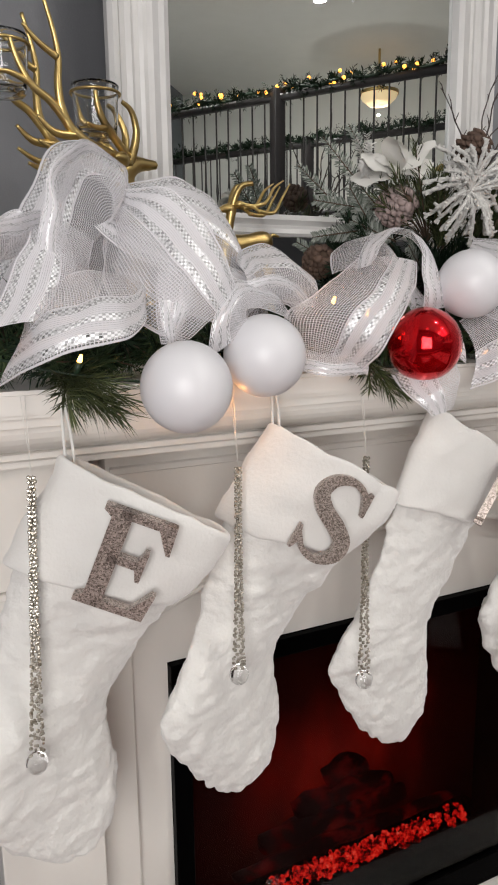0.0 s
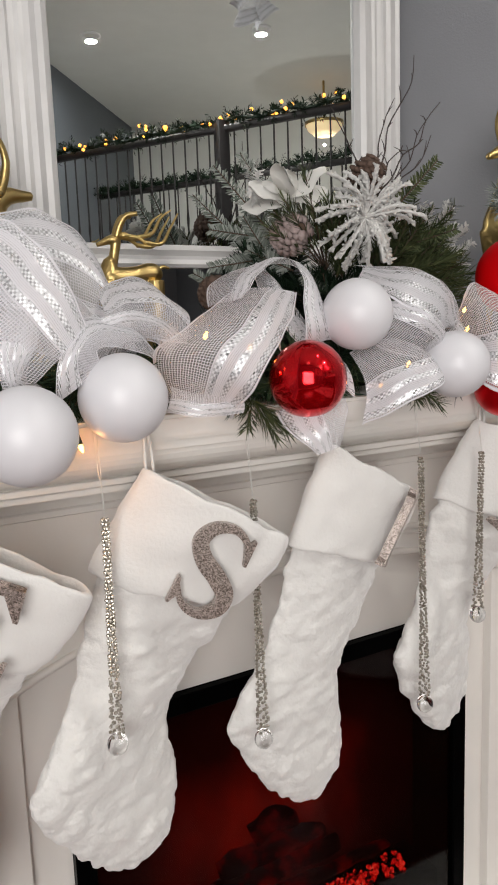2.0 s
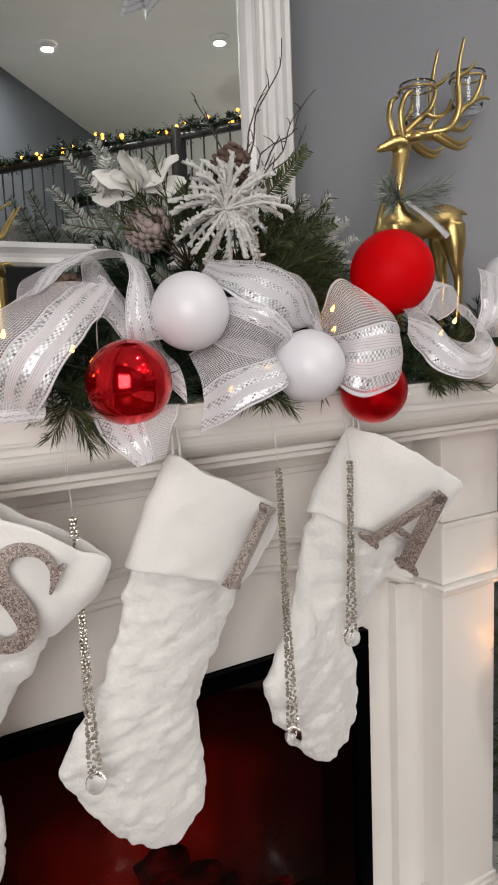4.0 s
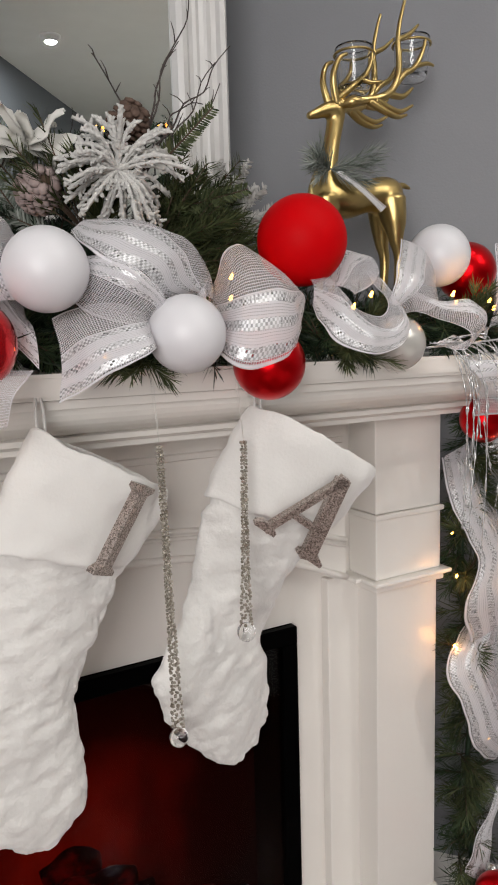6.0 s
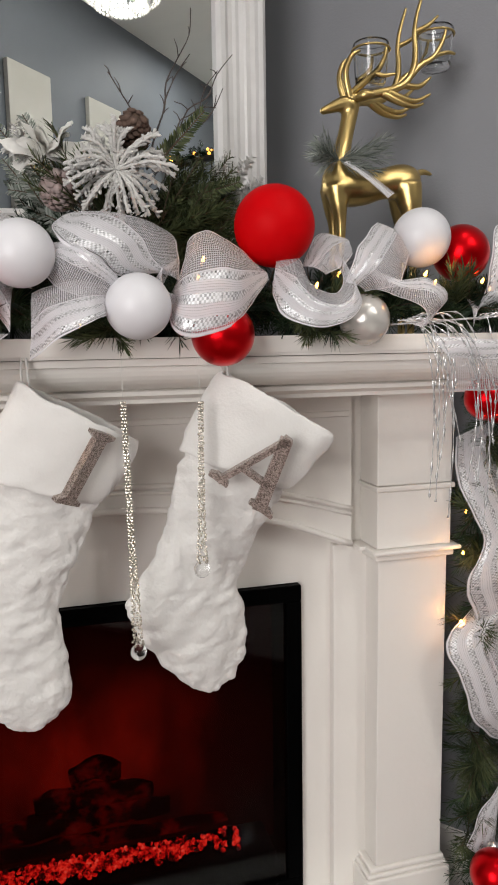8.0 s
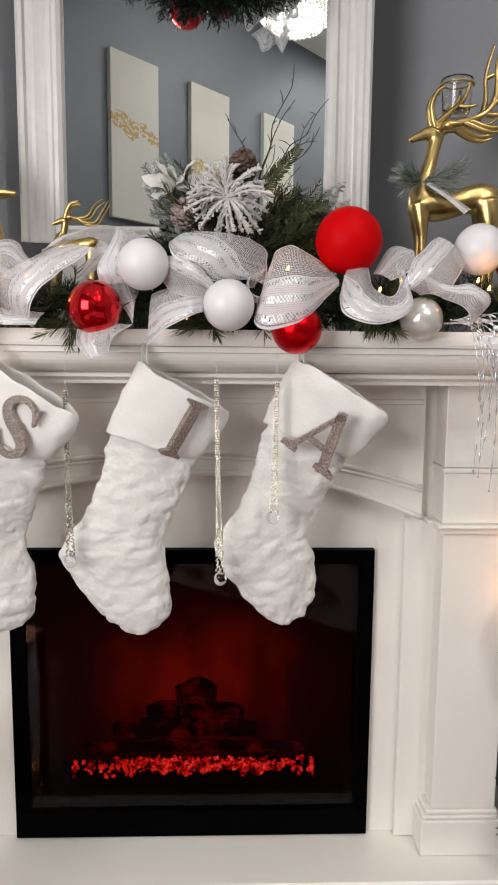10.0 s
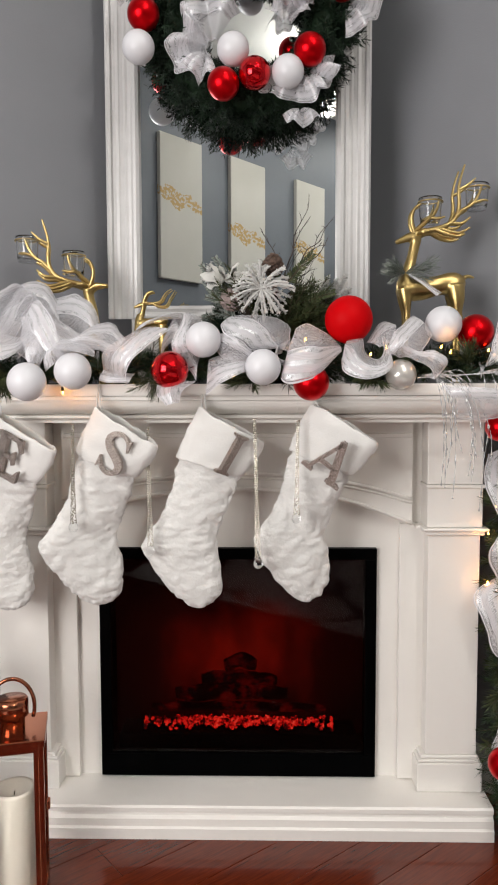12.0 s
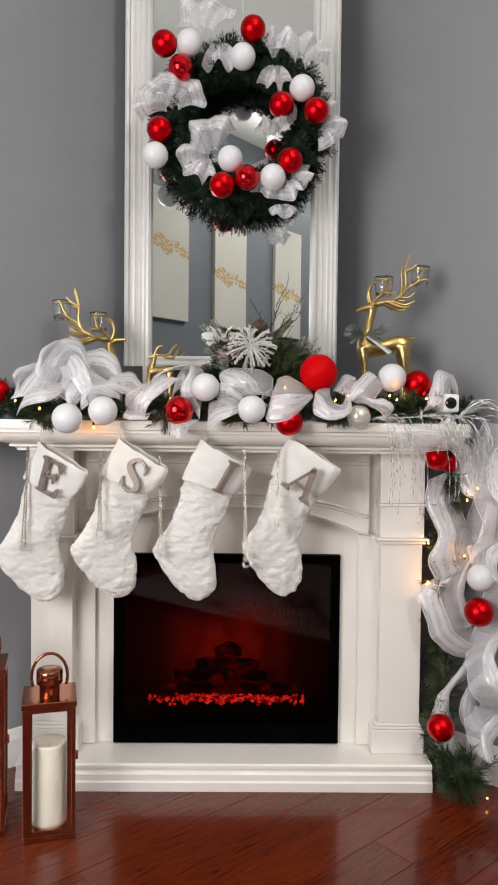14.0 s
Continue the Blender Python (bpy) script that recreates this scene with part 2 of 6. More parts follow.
def ribbon_mat():
    """Sheer mesh ribbon: a fine net, with white and silver bands along one half; u runs across, v along in metres."""
    m = bpy.data.materials.new("sheer_striped_ribbon")
    m.use_nodes = True
    nt = m.node_tree
    L = nt.links.new
    b = nt.nodes["Principled BSDF"]
    out = nt.nodes["Material Output"]

    def math_node(op, a, c=None, d=None):
        n = nt.nodes.new("ShaderNodeMath")
        n.operation = op
        for i, v in enumerate((a, c, d)):
            if v is None:
                continue
            if isinstance(v, (int, float)):
                n.inputs[i].default_value = v
            else:
                L(v, n.inputs[i])
        return n.outputs[0]

    uv = nt.nodes.new("ShaderNodeUVMap")
    sep = nt.nodes.new("ShaderNodeSeparateXYZ")
    L(uv.outputs["UV"], sep.inputs[0])
    u, v = sep.outputs[0], sep.outputs[1]
    # net of threads, 2.2 mm apart
    tu = math_node("GREATER_THAN", math_node("FRACT", math_node("MULTIPLY", u, 42.0)), 0.74)
    tv = math_node("GREATER_THAN", math_node("FRACT", math_node("MULTIPLY", v, 400.0)), 0.74)
    net = math_node("MAXIMUM", tu, tv)
    # bands across the width: white cords and silver foil
    ramp = nt.nodes.new("ShaderNodeValToRGB")
    ramp.color_ramp.interpolation = "CONSTANT"
    cr = ramp.color_ramp
    bands = [(0.0, 1.0), (0.025, 0.0), (0.05, 0.5), (0.125, 1.0), (0.225, 0.5), (0.30, 1.0), (0.40, 0.5), (0.475, 1.0), (0.50, 0.0), (0.975, 1.0)]
    cr.elements[0].position, cr.elements[0].color = bands[0][0], (bands[0][1],) * 3 + (1,)
    cr.elements[1].position, cr.elements[1].color = bands[1][0], (bands[1][1],) * 3 + (1,)
    for p, c in bands[2:]:
        e = cr.elements.new(p)
        e.color = (c, c, c, 1)
    L(u, ramp.inputs["Fac"])
    band = ramp.outputs["Color"]
    white = math_node("GREATER_THAN", band, 0.8)
    foil = math_node("MULTIPLY", math_node("GREATER_THAN", band, 0.3), math_node("LESS_THAN", band, 0.8))
    cords = math_node("GREATER_THAN", math_node("FRACT", math_node("MULTIPLY", u, 50.0)), 0.30)
    # foil squares, each with its own tilt
    vor = nt.nodes.new("ShaderNodeTexWhiteNoise")
    vor.noise_dimensions = "2D"
    cell = nt.nodes.new("ShaderNodeCombineXYZ")
    L(math_node("FLOOR", math_node("MULTIPLY", u, 44.0)), cell.inputs[0])
    L(math_node("FLOOR", math_node("MULTIPLY", v, 400.0)), cell.inputs[1])
    L(cell.outputs[0], vor.inputs["Vector"])
    flake = math_node("GREATER_THAN", vor.outputs["Value"], 0.08)
    chess = math_node("MULTIPLY", math_node("FRACT", math_node("MULTIPLY", math_node("ADD", math_node("FLOOR", math_node("MULTIPLY", u, 44.0)), math_node("FLOOR", math_node("MULTIPLY", v, 400.0))), 0.5)), 2.0)
    weave = math_node("ADD", math_node("MULTIPLY", chess, 0.5), math_node("MULTIPLY", vor.outputs["Value"], 0.5))
    alpha = math_node("MAXIMUM", math_node("MAXIMUM", math_node("MULTIPLY_ADD", net, 0.64, 0.26), math_node("MULTIPLY", white, math_node("MULTIPLY_ADD", cords, 0.30, 0.68))), math_node("MULTIPLY", foil, math_node("MULTIPLY_ADD", flake, 0.6, 0.35)))
    mixc = nt.nodes.new("ShaderNodeMix")
    mixc.data_type = "RGBA"
    mixc.inputs[6].default_value = (0.87, 0.86, 0.90, 1)
    mixc.inputs[7].default_value = (0.78, 0.79, 0.81, 1)
    L(foil, mixc.inputs[0])
    tone = nt.nodes.new("ShaderNodeValToRGB")
    tone.color_ramp.elements[0].color, tone.color_ramp.elements[1].color = (0.30, 0.30, 0.31, 1), (0.95, 0.95, 0.97, 1)
    tone.color_ramp.elements[1].position = 0.72
    L(weave, tone.inputs["Fac"])
    L(tone.outputs["Color"], mixc.inputs[7])
    L(mixc.outputs[2], b.inputs["Base Color"])
    L(math_node("MULTIPLY", math_node("MULTIPLY", foil, flake), 0.6), b.inputs["Metallic"])
    L(math_node("MULTIPLY_ADD", foil, -0.30, 0.80), b.inputs["Roughness"])
    bp = nt.nodes.new("ShaderNodeBump")
    bp.inputs["Strength"].default_value, bp.inputs["Distance"].default_value = 0.5, 0.002
    L(math_node("MULTIPLY", foil, vor.outputs["Value"]), bp.inputs["Height"])
    L(bp.outputs["Normal"], b.inputs["Normal"])
    tl, mx, tr, fin = (nt.nodes.new("ShaderNode" + k) for k in ("BsdfTranslucent", "MixShader", "BsdfTransparent", "MixShader"))
    tl.inputs["Color"].default_value = (0.9, 0.89, 0.9, 1)
    L(math_node("MULTIPLY_ADD", foil, -0.35, 0.4), mx.inputs[0])
    L(b.outputs[0], mx.inputs[1])
    L(tl.outputs[0], mx.inputs[2])
    L(alpha, fin.inputs[0])
    L(tr.outputs[0], fin.inputs[1])
    L(mx.outputs[0], fin.inputs[2])
    L(fin.outputs[0], out.inputs["Surface"])
    return m


M_RIBBON = ribbon_mat()


# ---- mesh helpers ----
def thing(name, place=(0, 0, 0), label="", category="", group="", kind=""):
    ob = new(name)
    ob.empty_display_size = 0.05
    ob.matrix_world = place if isinstance(place, Matrix) else Matrix.Translation(place)
    return tagged(ob, label, category, group, kind)


def part(name, bm, material, parent=None, label="", smooth=True):
    me = bpy.data.meshes.new(name)
    bm.normal_update()
    bm.to_mesh(me)
    bm.free()
    me.materials.append(material)
    if smooth:
        me.polygons.foreach_set("use_smooth", [True] * len(me.polygons))
    ob = new(name, me)
    ob.parent = parent
    return tagged(ob, label)


def setting(name, bm, material, label, category, smooth=False):
    return tagged(part(name, bm, material, None, "", smooth), label, category, "", "structure")


def box(bm, x0, x1, y0, y1, z0, z1, bevel=0.0, m=None):
    made = bmesh.ops.create_cube(bm, size=1.0)["verts"]
    bmesh.ops.transform(bm, matrix=Matrix.Translation(((x0 + x1) / 2, (y0 + y1) / 2, (z0 + z1) / 2)) @ Matrix.Diagonal((x1 - x0, y1 - y0, z1 - z0, 1)), verts=made)
    if bevel:
        es = {e for v in made for e in v.link_edges}
        made = [v for v in bmesh.ops.bevel(bm, geom=list(es), offset=bevel, segments=2, affect="EDGES", profile=0.5)["verts"]]
    if m is not None:
        bmesh.ops.transform(bm, matrix=m, verts=list({v for v in made}))
    return bm


def prism(bm, outline, y0, y1, m=None):
    """An outline in x, z drawn out from y0 to y1."""
    a = [bm.verts.new((x, y0, z)) for x, z in outline]
    c = [bm.verts.new((x, y1, z)) for x, z in outline]
    bm.faces.new(a)
    bm.faces.new(c[::-1])
    n = len(outline)
    for i in range(n):
        bm.faces.new((a[i], c[i], c[(i + 1) % n], a[(i + 1) % n]))
    bmesh.ops.recalc_face_normals(bm, faces=bm.faces)
    if m is not None:
        bmesh.ops.transform(bm, matrix=m, verts=a + c)
    return bm


def slab(bm, outline, z0, z1):
    """An outline in x, y drawn out from z0 to z1."""
    a = [bm.verts.new((x, y, z0)) for x, y in outline]
    c = [bm.verts.new((x, y, z1)) for x, y in outline]
    bm.faces.new(a[::-1])
    bm.faces.new(c)
    n = len(outline)
    for i in range(n):
        bm.faces.new((a[i], a[(i + 1) % n], c[(i + 1) % n], c[i]))
    bmesh.ops.recalc_face_normals(bm, faces=bm.faces)
    return bm


def lathe(bm, profile, n=24, m=None):
    """A profile of (radius, height) turned about z."""
    rings = []
    for r, z in profile:
        rings.append([bm.verts.new((r * math.cos(2 * math.pi * i / n), r * math.sin(2 * math.pi * i / n), z)) for i in range(n)] if r > 1e-6 else [bm.verts.new((0, 0, z))])
    for p, q in zip(rings, rings[1:]):
        for i in range(n):
            j = (i + 1) % n
            if len(p) == 1 and len(q) == 1:
                continue
            if len(p) == 1:
                bm.faces.new((p[0], q[j], q[i]))
            elif len(q) == 1:
                bm.faces.new((p[i], p[j], q[0]))
            else:
                bm.faces.new((p[i], p[j], q[j], q[i]))
    if m is not None:
        bmesh.ops.transform(bm, matrix=m, verts=[v for r in rings for v in r])
    return bm


def spline(points, k):
    """Catmull-Rom through points, k steps from one to the next."""
    P = [Vector(p) for p in points]
    out = []
    for i in range(len(P) - 1):
        a, b, c, d = P[max(i - 1, 0)], P[i], P[i + 1], P[min(i + 2, len(P) - 1)]
        for s in range(k):
            t = s / k
            out.append(0.5 * ((2 * b) + (c - a) * t + (2 * a - 5 * b + 4 * c - d) * t * t + (3 * b - a - 3 * c + d) * t ** 3))
    out.append(P[-1])
    return out


def tube(bm, path, radii, n=8, flat=1.0):
    """A round rod along a path; radii: one, or one a point."""
    path = [Vector(p) for p in path]
    if isinstance(radii, (int, float)):
        radii = [radii] * len(path)
    ref = Vector((0.13, 0.31, 0.94))
    rings = []
    for i, p in enumerate(path):
        d = (path[min(i + 1, len(path) - 1)] - path[max(i - 1, 0)]).normalized()
        s = d.cross(ref)
        if s.length < 0.05:
            s = d.cross(Vector((1, 0, 0)))
        s.normalize()
        w = d.cross(s).normalized()
        rings.append([bm.verts.new(p + radii[i] * (math.cos(2 * math.pi * j / n) * s + flat * math.sin(2 * math.pi * j / n) * w)) for j in range(n)])
    for p, q in zip(rings, rings[1:]):
        for j in range(n):
            bm.faces.new((p[j], p[(j + 1) % n], q[(j + 1) % n], q[j]))
    bm.faces.new(rings[0][::-1])
    bm.faces.new(rings[-1])
    return bm


def limb(bm, points, radii, k=5, n=10):
    """A smooth rod through a few points, its radius gliding too."""
    path = spline(points, k)
    rr = [v.x for v in spline([(r, 0, 0) for r in radii], k)]
    return tube(bm, path, rr, n)


# ---- room ----
def wall(name, a0, b0, a1, b1, label, material=M_PAINT, z1=CEIL, thick=0.12):
    """A wall from one place of the room's plan to another, thick on its outer side."""
    p, q = room(a0, b0), room(a1, b1)
    d = (q - p).normalized()
    n = Vector((-d.y, d.x, 0)) * thick
    bm = slab(bmesh.new(), [tuple(v.xy) for v in (p, q, q + n, p + n)], -0.02, z1)
    return setting(name, bm, material, label, "wall")


RA, RB = 8.0, 3.2
wall("wall_right", 0, 0, RA, 0, "smooth grey painted wall behind the mantel")
wall("wall_left", 0, RB, 0, 0, "smooth dark grey painted wall behind the mantel")
# opposite wall, with an opening left for the assumed window
bm = bmesh.new()
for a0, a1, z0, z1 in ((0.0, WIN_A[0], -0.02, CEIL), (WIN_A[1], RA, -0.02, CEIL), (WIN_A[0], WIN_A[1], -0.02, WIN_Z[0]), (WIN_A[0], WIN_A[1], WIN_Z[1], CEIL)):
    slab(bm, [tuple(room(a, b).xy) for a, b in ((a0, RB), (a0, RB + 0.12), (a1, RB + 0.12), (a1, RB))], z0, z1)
bmesh.ops.recalc_face_normals(bm, faces=bm.faces)
setting("wall_opposite", bm, M_BLUE, "blue grey painted wall with canvas pictures", "wall")
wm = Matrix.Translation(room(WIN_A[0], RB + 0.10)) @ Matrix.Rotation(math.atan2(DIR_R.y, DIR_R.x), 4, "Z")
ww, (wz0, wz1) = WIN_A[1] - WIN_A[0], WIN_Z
# unseen window, added to house the fill lamp
window = tagged(new("assumed_window"), "assumed white framed window, unseen, that holds the fill lamp", "window", "", "structure")
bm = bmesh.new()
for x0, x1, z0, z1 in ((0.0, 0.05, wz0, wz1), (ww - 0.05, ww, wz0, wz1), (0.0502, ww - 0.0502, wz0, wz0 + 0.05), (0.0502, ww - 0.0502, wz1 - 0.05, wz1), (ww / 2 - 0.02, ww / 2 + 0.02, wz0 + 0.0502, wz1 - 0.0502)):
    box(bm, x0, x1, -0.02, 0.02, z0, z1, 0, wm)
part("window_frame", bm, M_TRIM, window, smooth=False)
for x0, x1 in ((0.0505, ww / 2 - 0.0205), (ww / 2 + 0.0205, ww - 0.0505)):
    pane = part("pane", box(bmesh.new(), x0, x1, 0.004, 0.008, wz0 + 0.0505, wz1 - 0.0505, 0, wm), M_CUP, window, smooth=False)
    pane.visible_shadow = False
wall("wall_far", RA, 0, RA, RB, "pale wall at the far end of the room", M_CEIL)

bm = slab(bmesh.new(), [tuple(room(a, b).xy) for a, b in ((-0.2, -0.2), (RA + 0.2, -0.2), (RA + 0.2, RB + 0.2), (-0.2, RB + 0.2))], -0.06, -0.012)
floor = setting("floor", bm, M_BARK, "glossy red-brown hardwood floor", "floor")
bm = slab(bmesh.new(), [tuple(room(a, b).xy) for a, b in ((-0.2, -0.2), (RA + 0.2, -0.2), (RA + 0.2, RB + 0.2), (-0.2, RB + 0.2))], CEIL, CEIL + 0.1)
setting("ceiling", bm, M_CEIL, "plain off-white painted ceiling", "ceiling")


def baseboard(a0, b0, a1, b1):
    p, q = room(a0, b0), room(a1, b1)
    d = (q - p).normalized()
    n = Vector((d.y, -d.x, 0))
    bm = bmesh.new()
    prof = [(0, 0), (0.016, 0), (0.016, 0.085), (0.011, 0.1), (0.007, 0.112), (0, 0.116)]
    A = [bm.verts.new(p + n * o + Vector((0, 0, z))) for o, z in prof]
    B = [bm.verts.new(q + n * o + Vector((0, 0, z))) for o, z in prof]
    for i in range(len(prof)):
        j = (i + 1) % len(prof)
        bm.faces.new((A[i], B[i], B[j], A[j]))
    bm.faces.new(A)
    bm.faces.new(B[::-1])
    bmesh.ops.recalc_face_normals(bm, faces=bm.faces)
    setting("baseboard", bm, M_TRIM, "white painted baseboard along the wall", "baseboard")


baseboard(0.02, 0.001, RA, 0.001)
baseboard(0.001, RB, 0.001, 0.02)
baseboard(RA, RB - 0.001, 0, RB - 0.001)

# ---- mantel ----
mantel = thing("fireplace_mantel", (0, 0, 0), "white painted wooden corner fireplace mantel with columns", "fireplace")


def run_along_x(bm, profile, x0, x1, ret=0.0):
    """A moulding along x; profile of (y, z), front to the viewer; its ends return by as much as it stands out."""
    A, B = [], []
    y_back = max(y for y, z in profile)
    for y, z in profile:
        k = (y_back - y) * ret
        A.append(bm.verts.new((x0 - k, y, z)))
        B.append(bm.verts.new((x1 + k, y, z)))
    n = len(profile)
    for i in range(n):
        j = (i + 1) % n
        bm.faces.new((A[i], B[i], B[j], A[j]))
    bm.faces.new(A)
    bm.faces.new(B[::-1])
    bmesh.ops.recalc_face_normals(bm, faces=bm.faces)
    return bm


SHELF = 1.09
# shelf: front edge straight, back tapered into the corner
bm = slab(bmesh.new(), [(-0.69, -0.2075), (0.69, -0.2075), (0.69, -0.02), (0.45, 0.30), (-0.42, 0.19), (-0.69, -0.03)], SHELF - 0.026, SHELF)
bmesh.ops.bevel(bm, geom=[e for e in bm.edges], offset=0.004, segments=2, affect="EDGES")
part("shelf", bm, M_MANTEL, mantel, smooth=False)
# cornice under it
cove = [(0.0, SHELF - 0.027), (-0.195, SHELF - 0.027), (-0.195, SHELF - 0.036)]
for i in range(9):
    a = i / 8 * math.pi / 2
    cove.append((-0.185 + 0.055 * (1 - math.cos(a)), SHELF - 0.037 - 0.032 * math.sin(a)))
cove += [(-0.136, 1.018), (-0.136, 1.012), (-0.125, 1.011), (-0.117, 1.006), (-0.117, 1.000), (0.0, 1.000)]
part("cornice", run_along_x(bmesh.new(), cove, -0.515, 0.515, 0.9), M_MANTEL, mantel, smooth=False)
# body panel with the opening for the insert
for x0, x1, z0, z1 in ((-0.56, -0.353, 0.079, 0.9995), (0.353, 0.56, 0.079, 0.9995), (-0.353, 0.353, 0.678, 0.9995)):
    part("surround_board", box(bmesh.new(), x0, x1, 0.0, 0.03, z0, z1), M_MANTEL, mantel, smooth=False)
for s in (-1, 1):
    bm = bmesh.new()
    box(bm, min(s * 0.585, s * 0.56), max(s * 0.585, s * 0.56), -0.06, 0.18, 0.0, 1.0, 0.002)
    part("side_panel", bm, M_MANTEL, mantel, smooth=False)
    bm = box(bmesh.new(), min(s * 0.408, s * 0.47), max(s * 0.408, s * 0.47), -0.018, 0.001, 0.08, 0.742, 0.002)
    part("inner_stile", bm, M_MANTEL, mantel, smooth=False)


def arch(x, zc, ze):
    return zc - (zc - ze) * min(abs(x) / 0.43, 1.0) ** 2.4


# frieze board with an arched lower edge, and its two beads
xs = [-0.435 + 0.87 * i / 40 for i in range(41)]
bm = prism(bmesh.new(), [(x, arch(x, 0.826, 0.738)) for x in xs] + [(0.435, 0.999), (-0.435, 0.999)], -0.030, 0.0005)
part("frieze", bm, M_MANTEL, mantel, smooth=False)
for zc, ze, r in ((0.868, 0.806, 0.0045), (0.858, 0.796, 0.003), (0.831, 0.746, 0.0055)):
    bm = tube(bmesh.new(), [(x, -0.031, arch(x, zc, ze)) for x in xs], r, 8)
    part("bead", bm, M_MANTEL, mantel)
bm = run_along_x(bmesh.new(), [(-0.028, 0.958), (-0.034, 0.961), (-0.034, 0.968), (-0.028, 0.971)], -0.43, 0.43)
part("bead", bm, M_MANTEL, mantel, smooth=False)
# columns
for s in (-1, 1):
    col = lambda a, b: (min(s * a, s * b), max(s * a, s * b))
    for nm, a, b, y, z0, z1, bev in (("column_shaft", 0.468, 0.594, -0.065, 0.17, 0.722, 0.002), ("column_plinth", 0.446, 0.607, -0.078, 0.079, 0.152, 0.003),
                                     ("plinth_moulding", 0.450, 0.603, -0.074, 0.1525, 0.160, 0.003), ("plinth_moulding", 0.456, 0.599, -0.070, 0.1605, 0.1695, 0.003),
                                     ("capital", 0.452, 0.612, -0.083, 0.7345, 0.742, 0.003), ("capital", 0.460, 0.603, -0.073, 0.7225, 0.734, 0.003),
                                     ("column_block", 0.464, 0.598, -0.069, 0.7425, 0.838, 0.002), ("column_band", 0.460, 0.602, -0.074, 0.8385, 0.847, 0.002),
                                     ("column_head", 0.464, 0.598, -0.068, 0.8475, 0.9995, 0.002)):
        x0, x1 = col(a, b)
        part(nm, box(bmesh.new(), x0, x1, y, -0.0005, z0, z1, bev), M_MANTEL, mantel, smooth=False)
    bm = bmesh.new()
    box(bm, col(0.443, 0.470)[0], col(0.443, 0.470)[1], -0.045, 0.0, 0.735, 0.7425, 0.002)
    part("impost", bm, M_MANTEL, mantel, smooth=False)
# base
prof = [(0.05, 0.0), (-0.155, 0.0), (-0.155, 0.026), (-0.150, 0.030), (-0.150, 0.048), (-0.143, 0.054), (-0.140, 0.060), (-0.147, 0.064), (-0.147, 0.074), (-0.143, 0.0785), (0.05, 0.0785)]
part("base", run_along_x(bmesh.new(), prof, -0.615, 0.615, 0.0), M_MANTEL, mantel, smooth=False)

# ---- electric insert ----
insert = thing("electric_fireplace", (0, 0, 0.0), "black electric fireplace insert glowing red behind glass", "fireplace insert")
Z0, Z1, W = 0.0815, 0.677, 0.3525
bm = bmesh.new()
for x0, x1, z0, z1 in ((-W, W, Z1 - 0.028, Z1), (-W, W, Z0, Z0 + 0.058), (-W, -W + 0.028, Z0 + 0.058, Z1 - 0.028), (W - 0.028, W, Z0 + 0.058, Z1 - 0.028)):
    box(bm, x0, x1, -0.014, 0.004, z0, z1, 0.002)
part("bezel", bm, M_BLACK, insert, smooth=False)
bm = bmesh.new()
for x0, x1, y0, y1, z0, z1 in ((-0.35, 0.35, 0.29, 0.30, Z0, Z1), (-0.352, -0.342, 0.005, 0.29, Z0, Z1), (0.342, 0.352, 0.005, 0.29, Z0, Z1), (-0.342, 0.342, 0.005, 0.29, Z0, Z0 + 0.01), (-0.342, 0.342, 0.005, 0.29, Z1 - 0.01, Z1)):
    box(bm, x0, x1, y0, y1, z0, z1)
part("firebox", bm, M_SOOT, insert, smooth=False)


def pane_mat():
    m = bpy.data.materials.new("dark_fire_glass")
    m.use_nodes = True
    nt = m.node_tree
    nt.nodes.remove(nt.nodes["Principled BSDF"])
    tr, gl, mx, fr, pw, ad = (nt.nodes.new("ShaderNode" + k) for k in ("BsdfTransparent", "BsdfGlossy", "MixShader", "LayerWeight", "Math", "Math"))
    tr.inputs["Color"].default_value = (0.46, 0.46, 0.46, 1)
    gl.inputs["Roughness"].default_value = 0.02
    pw.operation, ad.operation = "POWER", "MULTIPLY_ADD"
    pw.inputs[1].default_value = 5.0
    ad.inputs[1].default_value, ad.inputs[2].default_value = 0.7, 0.016
    fr.inputs["Blend"].default_value = 0.5
    nt.links.new(fr.outputs["Facing"], pw.inputs[0])
    nt.links.new(pw.outputs[0], ad.inputs[0])
    nt.links.new(ad.outputs[0], mx.inputs[0])
    nt.links.new(tr.outputs[0], mx.inputs[1])
    nt.links.new(gl.outputs[0], mx.inputs[2])
    nt.links.new(mx.outputs[0], nt.nodes["Material Output"].inputs["Surface"])
    return m


part("glass", box(bmesh.new(), -W + 0.029, W - 0.029, -0.007, -0.004, Z0 + 0.059, Z1 - 0.029), pane_mat(), insert, "dark reflective glass", False)


